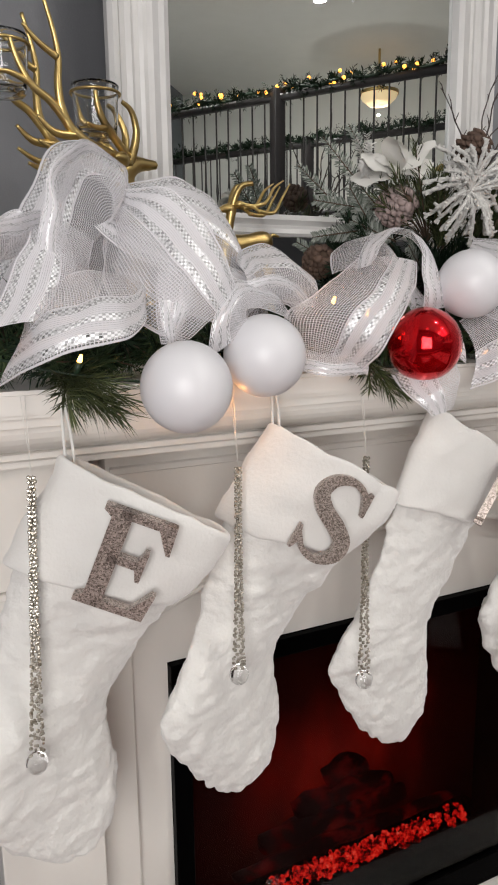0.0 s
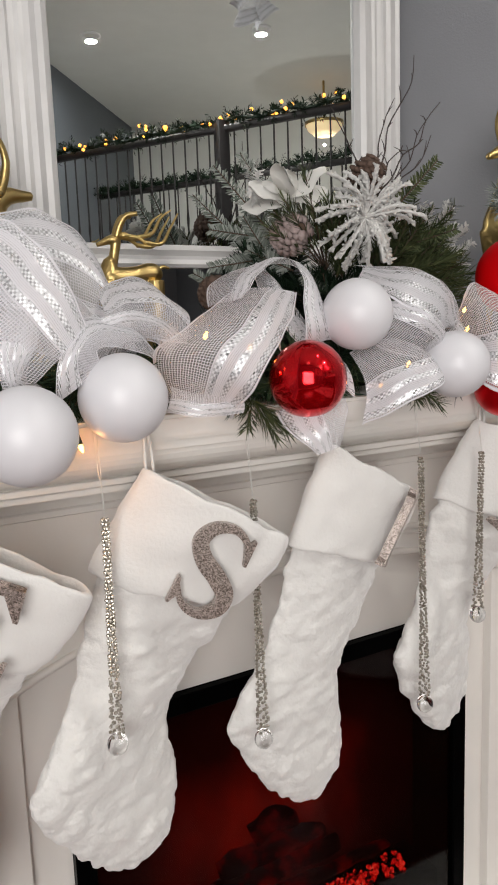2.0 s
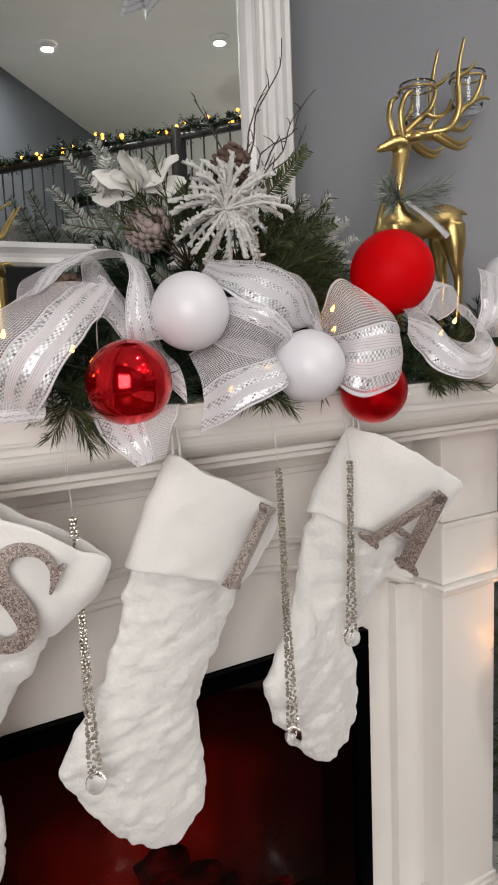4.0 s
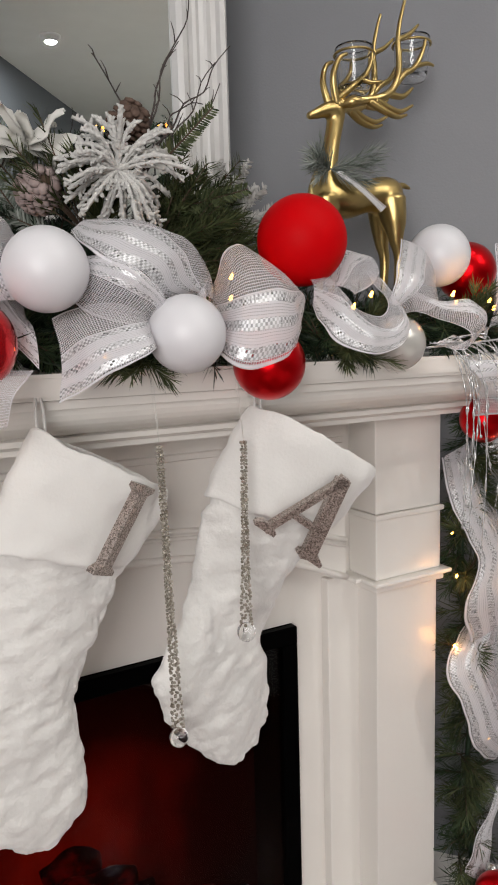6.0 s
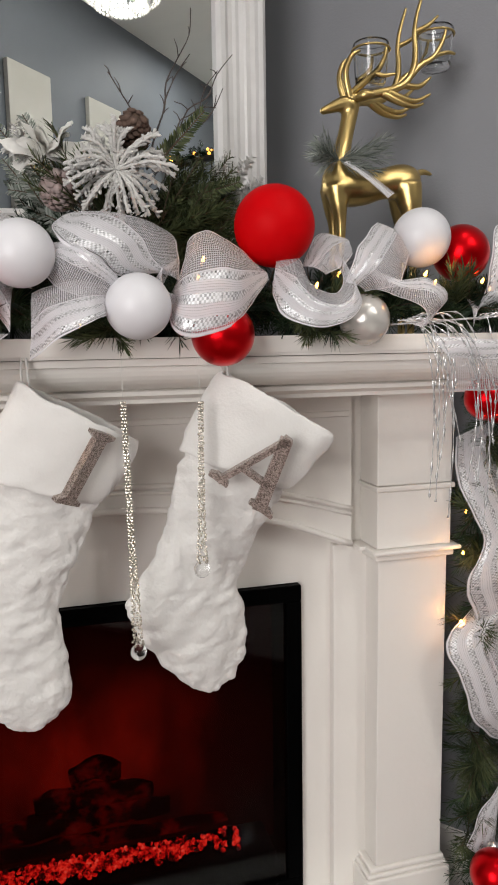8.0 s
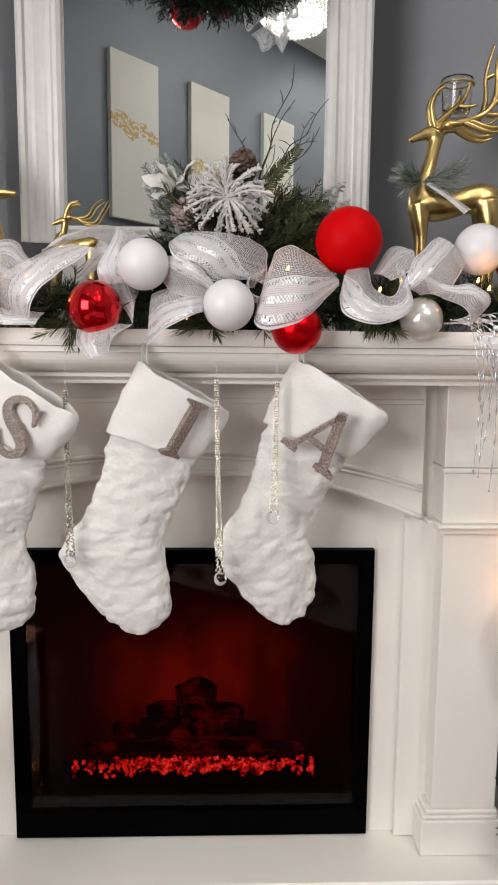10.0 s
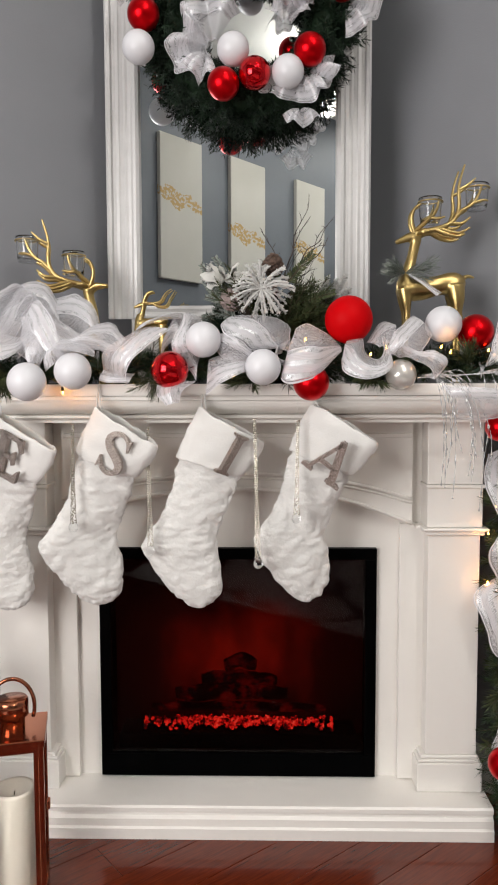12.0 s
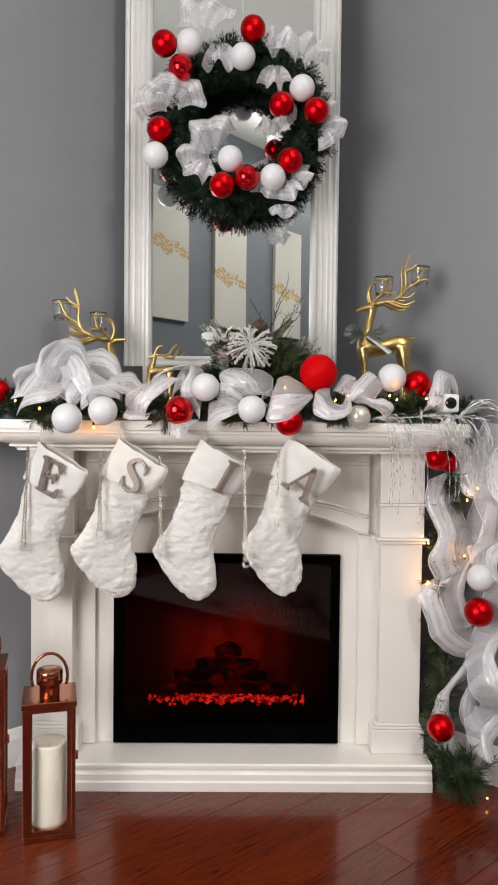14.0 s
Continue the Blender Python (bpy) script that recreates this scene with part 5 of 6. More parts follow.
# the garland's start at the other end of the shelf
left_end = thing("garland_end", (0, 0, 0), "end of the pine garland hanging below the shelf", "garland")
v, f, tw = sprays(rng, [Vector((-0.70, -0.15, 1.10)), Vector((-0.715, -0.14, 1.05)), Vector((-0.72, -0.13, 1.0))], 7, 0.05, 0.036, 0.5, 0.0008, 40, None, False)
foliage("needles", v, f, M_PINE_D, left_end, "dark pine needles")
for p in ((-0.675, -0.2, 1.055), (-0.685, -0.2, 1.045)):
    bulb(left_end, p, (0.5, -0.5, -0.5))


# ---- gold reindeer ----
def cup_parts(parent, x, y, z):
    """A clear glass votive cup with a gold ring round its neck."""
    prof = [(0.0, 0.0), (0.021, 0.0), (0.0235, 0.004), (0.0255, 0.02), (0.0275, 0.055), (0.0285, 0.060), (0.0275, 0.062), (0.0255, 0.058), (0.0235, 0.02), (0.020, 0.007), (0.0, 0.006)]
    c = part("glass_cup", lathe(bmesh.new(), prof, 28, Matrix.Translation((x, y, z))), M_CUP, parent, "clear glass votive cup")
    ring = [(0.0292 * math.cos(a * math.pi / 12), 0.0292 * math.sin(a * math.pi / 12), 0.0) for a in range(25)]
    part("ring", tube(bmesh.new(), [(x + p[0], y + p[1], z + 0.052) for p in ring], 0.0018, 6), M_GOLD, parent, "gold holder ring")
    return c


def beam(pts, s, r0, r1, bm):
    """One limb of an antler; its places lie in x, z, and it bows out to the side s."""
    P = [Vector((x, s * (0.008 + min(0.020, 0.34 * max(abs(x - 0.05), (z - 0.366) * 0.4))), z)) for x, z in pts]
    n = len(P) - 1
    return limb(bm, P, [r0 + (r1 - r0) * (i / n) ** 1.4 for i in range(n + 1)], 6, 9)


TINES = [([(0.048, 0.364), (0.078, 0.369), (0.113, 0.376), (0.135, 0.390), (0.146, 0.412), (0.148, 0.437), (0.146, 0.461), (0.150, 0.487), (0.160, 0.520)], 0.0068, 0.0022), ([(0.147, 0.462), (0.168, 0.473), (0.186, 0.489)], 0.0042, 0.0018),
         ([(0.138, 0.394), (0.158, 0.415), (0.179, 0.428), (0.194, 0.451), (0.201, 0.472)], 0.0052, 0.0022), ([(0.180, 0.430), (0.203, 0.437), (0.217, 0.436)], 0.0038, 0.0018), ([(0.128, 0.383), (0.155, 0.383), (0.175, 0.398)], 0.0055, 0.002),
         ([(0.104, 0.372), (0.125, 0.364), (0.150, 0.361), (0.175, 0.373)], 0.006, 0.002), ([(0.095, 0.370), (0.120, 0.358), (0.145, 0.353), (0.163, 0.358)], 0.006, 0.002),
         ([(0.048, 0.364), (0.041, 0.384), (0.039, 0.404), (0.047, 0.424), (0.060, 0.432)], 0.0058, 0.0024), ([(0.048, 0.370), (0.073, 0.391), (0.090, 0.407), (0.098, 0.424), (0.100, 0.437)], 0.0054, 0.0024), ([(0.083, 0.400), (0.098, 0.396), (0.115, 0.399)], 0.004, 0.0018)]
SHORT_TINES = [([(0.052, 0.362), (0.062, 0.392), (0.078, 0.415), (0.104, 0.420)], 0.009, 0.006), ([(0.06, 0.366), (0.100, 0.362), (0.125, 0.345)], 0.006, 0.004), ([(0.10, 0.362), (0.140, 0.372), (0.165, 0.410), (0.195, 0.432)], 0.006, 0.002), ([(0.118, 0.350), (0.165, 0.348), (0.190, 0.385), (0.215, 0.425)], 0.006, 0.002)]


def reindeer(place, side, drop, label, scale=1.0, bow=False, lying=False, turn=0.0, tines=TINES, chin=0.0, sink=0.060):
    """A slim cast reindeer, its nose over the origin of x; side -1 faces the other way; drop lowers head and body."""
    th = thing("gold_reindeer", Matrix.Translation(place) @ Matrix.Rotation(radians(turn), 4, "Z") @ Matrix.Diagonal((scale * side, scale, scale, 1)), label, "figurine", "gold reindeer candle holders")
    g = drop
    low = g + (sink if lying else 0.0)
    bm = bmesh.new()
    limb(bm, [(0.002, 0, 0.344 - g + chin), (0.016, 0, 0.349 - g + chin * 0.75), (0.034, 0, 0.356 - g + chin * 0.4), (0.050, 0, 0.357 - g), (0.058, 0, 0.350 - g)], [0.0055, 0.0075, 0.0110, 0.0150, 0.0125], 6, 14)
    limb(bm, [(0.053, 0, 0.354 - g), (0.048, 0, 0.330 - g), (0.041, 0, 0.300 - g), (0.034, 0, 0.272 - low), (0.031, 0, 0.245 - low), (0.035, 0, 0.228 - low)], [0.0135, 0.0125, 0.0130, 0.0180, 0.0260, 0.0300], 6, 16)
    limb(bm, [(0.010, 0, 0.232 - low), (0.034, 0, 0.232 - low), (0.070, 0, 0.233 - low), (0.105, 0, 0.240 - low), (0.135, 0, 0.244 - low), (0.153, 0, 0.242 - low), (0.168, 0, 0.232 - low)], [0.016, 0.0290, 0.0280, 0.0240, 0.0275, 0.0260, 0.012], 6, 18)
    limb(bm, [(0.160, 0, 0.252 - low), (0.178, 0, 0.262 - low), (0.196, 0, 0.258 - low)], [0.007, 0.0055, 0.003], 5, 8)
    for s in (-1, 1):
        if lying:
            front = ([(0.025, s * 0.014, 0.225 - low), (0.0, s * 0.024, 0.030), (-0.005, s * 0.026, 0.010), (0.03, s * 0.026, 0.009)], [0.018, 0.011, 0.008, 0.007])
            hind = ([(0.148, s * 0.014, 0.225 - low), (0.150, s * 0.028, 0.035), (0.125, s * 0.03, 0.012), (0.085, s * 0.032, 0.009)], [0.024, 0.016, 0.009, 0.007])
        else:
            front = ([(0.024, s * 0.011, 0.232), (0.027, s * 0.014, 0.200), (0.030, s * 0.015, 0.165), (0.028, s * 0.015, 0.085), (0.028, s * 0.015, 0.0)], [0.0190, 0.0135, 0.0080, 0.0060, 0.0065])
            hind = ([(0.146, s * 0.011, 0.238), (0.150, s * 0.015, 0.205), (0.152, s * 0.017, 0.175), (0.158, s * 0.017, 0.145), (0.153, s * 0.017, 0.075), (0.153, s * 0.017, 0.0)], [0.0240, 0.0190, 0.0115, 0.0080, 0.0062, 0.0068])
        for pts, rr in (front, hind):
            limb(bm, pts, rr, 6, 12)
    body = part("body", bm, M_GOLD, th, "smooth cast body in brushed gold")
    melt = body.modifiers.new("melt", "REMESH")
    melt.mode, melt.voxel_size, melt.use_smooth_shade = "VOXEL", 0.0026 * scale, True
    even = body.modifiers.new("even", "SMOOTH")
    even.factor, even.iterations = 0.5, 6
    for s in (-1, 1):
        bm = limb(bmesh.new(), [(0.054, s * 0.010, 0.362 - g), (0.066, s * 0.022, 0.366 - g), (0.080, s * 0.030, 0.366 - g)], [0.004, 0.0085, 0.002], 5, 10)
        part("ear", bm, M_GOLD, th)
        bm = bmesh.new()
        for pts, r0, r1 in tines:
            beam(pts, s, r0, r1, bm)
        bmesh.ops.translate(bm, vec=(0, 0, -g), verts=bm.verts[:])
        part("antler", bm, M_GOLD, th, "branched gold antler")
    if tines is TINES:
        for x, z in ((0.086, 0.388), (0.198, 0.420)):
            cup_parts(th, x, 0.0, z - g)
    if bow:
        rr = random.Random(5)
        v, f = [], []
        for d in ((-0.048, -0.022, 0.004), (0.062, -0.034, 0.008)):
            for i in range(9):
                needles(v, f, (0.024, -0.022, 0.268), Vector((0.024, -0.022, 0.268)) + Vector(d) * rr.uniform(0.6, 1.1) + Vector((0, rr.uniform(-0.012, 0.012), rr.uniform(-0.028, 0.024))), 0.034, 46, 0.40, 0.0006, rr)
        foliage("tinsel_bow", v, f, M_PINE_F, th, "silver-white tinsel bow at its neck")
        part("ribbon_tail", strip(bmesh.new(), [((0.028, -0.03, 0.262), (0.040, -0.03, 0.266)), ((0.060, -0.045, 0.236), (0.071, -0.044, 0.242)), ((0.092, -0.052, 0.208), (0.105, -0.05, 0.216))], 5, 3, 0.001), M_RIBBON, th, "sheer white ribbon tail")
    return th


reindeer((0.387, -0.012, SHELF), 1, 0.0, "brushed gold standing reindeer with two glass candle cups", bow=True)
reindeer((-0.326, 0.045, SHELF), -1, 0.116, "brushed gold lying reindeer with two glass candle cups", lying=True, turn=14.0, chin=0.024)
reindeer((-0.260, 0.02, SHELF), 1, -0.044, "small brushed gold lying reindeer behind the ribbon", 0.50, lying=True, tines=SHORT_TINES, sink=-0.03)

# ---- centrepiece ----
rng = random.Random(31)
piece = thing("floral_arrangement", (0.06, -0.06, SHELF), "flocked pine arrangement with cones, white poinsettia and twigs", "arrangement")
C = Vector((0.0, 0.0, 0.10))


def fir(verts, faces, base, tip, n, length, rng, width=0.0014):
    """A flat fir sprig: needles to both sides of the twig."""
    base, tip = Vector(base), Vector(tip)
    d = (tip - base).normalized()
    s = d.cross(Vector((0.15, -1, 0.1))).normalized()
    up = s.cross(d).normalized()
    for i in range(n):
        t = 0.08 + 0.92 * i / n
        for sg in (-1, 1):
            for lay in (0.0, 0.55):
                p = base.lerp(tip, t)
                g = (s * sg * 0.85 + d * (0.55 + rng.uniform(-0.15, 0.2)) + up * (lay * rng.choice((-1, 1)) + rng.uniform(-0.15, 0.15))).normalized()
                q = p + g * length * (1.05 - 0.55 * t)
                w = g.cross(up).normalized() * width
                k = len(verts)
                verts += [p - w * 0.6, p + w * 0.6, p.lerp(q, 0.7) + w, q, p.lerp(q, 0.7) - w]
                faces.append((k, k + 1, k + 2, k + 3, k + 4))


# dark green mass; its near-black colour also puts in shade between the sprays
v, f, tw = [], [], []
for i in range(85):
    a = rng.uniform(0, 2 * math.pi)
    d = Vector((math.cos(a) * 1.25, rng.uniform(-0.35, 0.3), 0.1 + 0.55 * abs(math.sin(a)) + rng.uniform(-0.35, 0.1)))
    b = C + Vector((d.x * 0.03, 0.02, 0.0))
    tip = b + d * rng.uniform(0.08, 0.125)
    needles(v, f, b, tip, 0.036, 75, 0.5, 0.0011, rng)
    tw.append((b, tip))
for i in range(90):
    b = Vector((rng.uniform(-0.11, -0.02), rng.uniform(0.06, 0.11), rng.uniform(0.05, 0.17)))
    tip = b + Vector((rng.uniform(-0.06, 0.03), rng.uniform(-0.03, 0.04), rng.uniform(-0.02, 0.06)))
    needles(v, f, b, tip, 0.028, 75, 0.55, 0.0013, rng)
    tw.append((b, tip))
foliage("dark_gap_needles", v, f, M_PINE_D, piece, "dark green pine needles that also stand in for shaded gaps")
v, f = [], []
for b, tip in (((0.06, 0, 0.13), (0.15, -0.02, 0.215)), ((0.07, -0.01, 0.12), (0.17, -0.05, 0.15)), ((0.06, -0.02, 0.14), (0.13, -0.06, 0.18)), ((0.08, -0.02, 0.12), (0.19, -0.05, 0.09)), ((0.0, 0.0, 0.15), (-0.03, -0.02, 0.235)), ((-0.01, 0.0, 0.15), (0.02, -0.02, 0.24)), ((0.02, 0.0, 0.15), (-0.06, -0.03, 0.22)), ((-0.08, -0.02, 0.12), (-0.17, -0.03, 0.16)), ((-0.08, -0.02, 0.10), (-0.19, -0.04, 0.10)), ((0.09, -0.01, 0.1), (0.2, -0.03, 0.13)), ((0.05, 0.02, 0.15), (0.11, 0.0, 0.24)), ((0.06, 0.02, 0.12), (0.16, 0.0, 0.20)), ((0.05, 0.0, 0.1), (0.15, -0.06, 0.07)), ((0.03, 0.0, 0.08), (0.10, -0.07, 0.10)), ((-0.05, 0.0, 0.1), (-0.13, -0.05, 0.08)), ((-0.04, 0.02, 0.12), (-0.11, 0.0, 0.20)), ((-0.08, 0.02, 0.08), (-0.19, 0.0, 0.13))):
    for i in range(8 if tip[0] > -0.05 else 0):
        t2 = Vector(tip) + Vector((rng.uniform(-0.02, 0.02), rng.uniform(-0.015, 0.015), rng.uniform(-0.015, 0.015)))
        needles(v, f, b, t2, 0.036, 75, 0.45, 0.0009, rng)
        tw.append((Vector(b), t2))
for i in range(56):
    b = Vector((rng.uniform(0.03, 0.09), 0.0, rng.uniform(0.10, 0.18)))
    t2 = Vector((rng.uniform(0.07, 0.17), rng.uniform(-0.07, 0.02), rng.uniform(0.10, 0.245)))
    needles(v, f, b.lerp(t2, 0.15), t2, 0.024, 90, 0.62, 0.0011, rng)
    tw.append((b, t2))
for i in range(12):
    b = Vector((-0.02, 0.01, 0.16))
    t2 = Vector((rng.uniform(-0.13, 0.03), rng.uniform(-0.03, 0.03), rng.uniform(0.20, 0.285)))
    needles(v, f, b.lerp(t2, 0.3), t2, 0.032, 60, 0.45, 0.0009, rng)
    tw.append((b, t2))
foliage("green_needles", v, f, M_PINE_G, piece, "green pine sprays")
tagged(part("wire_work", twig_bm(tw), M_BARK, piece), kind="stuff")
# frosted fir sprigs
v, f, tw = [], [], []
for b, tip in (((-0.07, 0.06, 0.205), (-0.142, 0.120, 0.224)), ((-0.07, 0.05, 0.20), (-0.150, 0.082, 0.302)), ((-0.09, 0.09, 0.19), (-0.150, 0.150, 0.276)), ((-0.06, 0.05, 0.22), (-0.115, 0.070, 0.318)), ((-0.08, 0.06, 0.18), (-0.150, 0.110, 0.170)), ((-0.08, 0.05, 0.17), (-0.120, 0.060, 0.235)), ((-0.06, 0.03, 0.16), (-0.115, 0.060, 0.190)), ((-0.10, 0.09, 0.12), (-0.165, 0.130, 0.165)),
               ((0.060, -0.035, 0.235), (0.123, -0.055, 0.302)), ((0.09, -0.02, 0.19), (0.175, -0.04, 0.215)), ((0.10, 0.0, 0.16), (0.20, 0.01, 0.175)), ((-0.03, 0.01, 0.12), (-0.085, -0.03, 0.150))):
    v, f = [], []
    fir(v, f, b, tip, 26, 0.020, rng, 0.0012)
    green = b[0] > 0.0
    sprig = foliage("fir_sprig", v, f, M_PINE_G if green else M_PINE_F, piece, "fresh green fir sprig" if green else "frosted grey-green fir sprig", "")
    part("stalk", twig_bm([(Vector(b), Vector(tip))], 0.0016), M_BARK, sprig)
v, f = [], []
for i in range(30):
    b = Vector((0.150, 0.0, 0.165))
    tip = b + Vector((rng.uniform(0.0, 0.085), rng.uniform(-0.03, 0.04), rng.uniform(0.0, 0.10)))
    needles(v, f, b.lerp(tip, 0.4), tip, 0.013, 60, 0.7, 0.0022, rng)
foliage("snowy_sprays", v, f, M_FROST, piece, "snow-covered pine tips")
v, f = [], []
for i in range(5):
    b = Vector((-0.115, 0.03, 0.250))
    tip = b + Vector((rng.uniform(-0.05, 0.03), rng.uniform(-0.03, 0.02), rng.uniform(0.0, 0.06)))
    needles(v, f, b, tip, 0.014, 60, 0.75, 0.0016, rng)
foliage("snowy_sprays", v, f, M_FROST, piece, "snow-covered pine tips")
# flocked star flower of many crusted strands
FC = Vector((0.003, -0.046, 0.222))
for i in range(40):
    a = 2 * math.pi * i / 20 + rng.uniform(-0.16, 0.16)
    r = rng.uniform(0.052, 0.080)
    lift = rng.uniform(-0.035, 0.03)
    mid = FC + Vector((math.cos(a + rng.uniform(-0.12, 0.12)) * r * 0.5, -0.010 + lift * 0.4, math.sin(a) * r * 0.5 + 0.004))
    end = FC + Vector((math.cos(a) * r, lift, math.sin(a) * r * 0.95 - 0.006))
    bm = limb(bmesh.new(), [FC, mid, end], [0.0014, 0.0026, 0.0024], 12, 7)
    for k in range(9):
        at = FC.lerp(mid, 0.5 + k / 9) if k < 4 else mid.lerp(end, (k - 3) / 6)
        b2 = a + rng.choice((-1, 1)) * rng.uniform(0.5, 1.0)
        nub = at + Vector((math.cos(b2), rng.uniform(-0.8, 0.4), math.sin(b2))) * rng.uniform(0.005, 0.009)
        tube(bm, [at, at.lerp(nub, 0.5), nub], [0.0020, 0.0022, 0.0013], 6)
    for q in bm.verts:
        q.co += 0.0016 * noise.noise_vector(q.co * 330)
    part("strand", bm, M_FLOCK, piece, "crusted white flocked strand")


def cone(parent, c, r, axis, scales=M_CONE, label="frosted brown pine cone"):
    """A pine cone: a core with scales in rising spirals."""
    m = Matrix.Translation(c) @ Vector((0, 0, 1)).rotation_difference(Vector(axis).normalized()).to_matrix().to_4x4()
    core = part("cone", lathe(bmesh.new(), [(0.0, -r), (r * 0.6, -r * 0.7), (r * 0.68, 0), (r * 0.4, r * 0.8), (0, r * 1.1)], 12, m), M_BARK, parent, label)
    for i in range(84):
        t = i / 84
        a = i * 2.39996
        z = -r * 0.85 + r * 1.9 * t
        rad = r * (0.62 + 0.42 * math.sin(math.pi * min(1, t * 1.02 + 0.12)))
        bm = bmesh.new()
        bmesh.ops.create_icosphere(bm, subdivisions=1, radius=r * 0.25, matrix=m @ Matrix.Rotation(a, 4, "Z") @ Matrix.Translation((rad * 0.78, 0, z)) @ Matrix.Rotation(-0.5 + 0.9 * t, 4, "Y") @ Matrix.Diagonal((1.25, 1.1, 0.42, 1)))
        part("scale", bm, scales, core)


cone(piece, Vector((-0.070, 0.018, 0.206)), 0.027, (0.05, -0.9, 0.25))
cone(piece, Vector((0.030, -0.016, 0.280)), 0.025, (0.1, -0.75, 0.6), M_CONE_D, "dark brown pine cone")
cone(piece, Vector((-0.150, 0.090, 0.135)), 0.024, (-0.2, -0.8, 0.3), M_CONE_D, "dark brown pine cone")
# poinsettia
PC = Vector((-0.085, 0.006, 0.256))
for ring, (n, r, up) in enumerate(((6, 0.060, 0.004), (5, 0.040, 0.008))):
    for i in range(n):
        a = 2 * math.pi * (i + 0.5 * ring) / n
        d = Vector((math.cos(a), -0.60 * math.sin(a) - 0.1, 0.30 * math.sin(a) + 0.08)).normalized()
        w = d.cross(Vector((0, -0.7, 0.7))).normalized()
        nrm = w.cross(d)
        bm = bmesh.new()
        rows = []
        for k in range(8):
            t = k / 7
            hw = 0.36 * r * math.sin(math.pi * min(1, t * 0.86 + 0.1)) ** 0.8
            p = PC + d * r * t + nrm * (up * math.sin(t * 2.2) + 0.002 * math.sin(t * 9 + i))
            rows.append([bm.verts.new(p + w * hw * s + nrm * (-0.25 * abs(s) * hw + 0.002 * math.sin(t * 12 + s * 4)) + nrm * off) for off in (0, -0.0008) for s in (-1, -0.5, 0, 0.5, 1)])
        for p, q in zip(rows, rows[1:]):
            for j in range(4):
                bm.faces.new((p[j], p[j + 1], q[j + 1], q[j]))
                bm.faces.new((p[j + 5], q[j + 5], q[j + 6], p[j + 6]))
        part("petal", bm, M_PETAL, piece, "creamy white velvet petal")
# bare twigs
for i, (tip, bend) in enumerate((((0.118, -0.016, 0.44), 0.01), ((0.178, 0.0, 0.39), 0.0), ((0.150, 0.0, 0.375), -0.02), ((0.12, 0.03, 0.40), 0.02), ((0.0, 0.02, 0.37), 0.02), ((0.16, 0.05, 0.34), 0.02), ((0.165, 0.0, 0.350), -0.01))):
    b, tip = Vector((0.055, 0.01, 0.24)), Vector(tip)
    n = 6
    pts = [b.lerp(tip, k / n) + Vector((rng.uniform(-1, 1), rng.uniform(-0.6, 0.6), rng.uniform(-1, 1))) * 0.006 + Vector((0, 0, bend * math.sin(math.pi * k / n))) for k in range(n + 1)]
    bm = limb(bmesh.new(), pts, [0.0015 - 0.0009 * k / n for k in range(n + 1)], 3, 6)
    for k in range(2, n):
        d = (pts[k] - pts[k - 1]).normalized()
        e = pts[k] + (d * 0.6 + Vector((rng.uniform(-1, 1), 0, rng.uniform(-0.4, 1)))).normalized() * rng.uniform(0.008, 0.024)
        tube(bm, [pts[k], pts[k].lerp(e, 0.5) + Vector((0.001, 0, 0.002)), e], [0.0009, 0.0007, 0.0004], 5)
    part("bare_twig", bm, M_TWIG, piece, "thin dark bare twig")
part("foam_block", box(bmesh.new(), -0.10, 0.12, -0.03, 0.05, 0.0005, 0.10, 0.01), M_SOOT, piece)

# ---- wreath ----
rng = random.Random(77)
WC = Vector((0.03, 0.078, 2.022))
wreath = thing("christmas_wreath", WC, "dark green pine wreath with ribbon hanging before the mirror", "wreath")
ring = [Vector((math.cos(2 * math.pi * i / 60) * 0.205, 0, math.sin(2 * math.pi * i / 60) * 0.198)) for i in range(61)]
# thick dark core, added to block light between the wreath's needles
part("dark_ring_core", tube(bmesh.new(), ring, 0.05, 10), M_PINE_D, wreath)
v, f = [], []
for p in ring[:60]:
    for i in range(34):
        a = rng.uniform(0, 2 * math.pi)
        rad = p.normalized()
        d = rad * math.cos(a) + Vector((0, 1, 0)) * min(math.sin(a), 0.85) * 0.8
        d += rad.cross(Vector((0, 1, 0))) * rng.uniform(-0.6, 0.6)
        tip = p + d.normalized() * (rng.uniform(0.045, 0.07) if d.dot(rad) < -0.3 else rng.uniform(0.07, 0.105))
        needles(v, f, p.lerp(tip, 0.4), tip, 0.028, 26, 0.6, 0.0013, rng)
foliage("needles", v, f, M_PINE_D, wreath, "dense dark green needles")
hook = limb(bmesh.new(), [(0, 0.0, 0.215), (0, 0.02, 0.35), (0, 0.06, 0.52), (0, 0.075, 0.72)], [0.002] * 4, 5, 6)
part("hanger", hook, M_CORD, wreath)


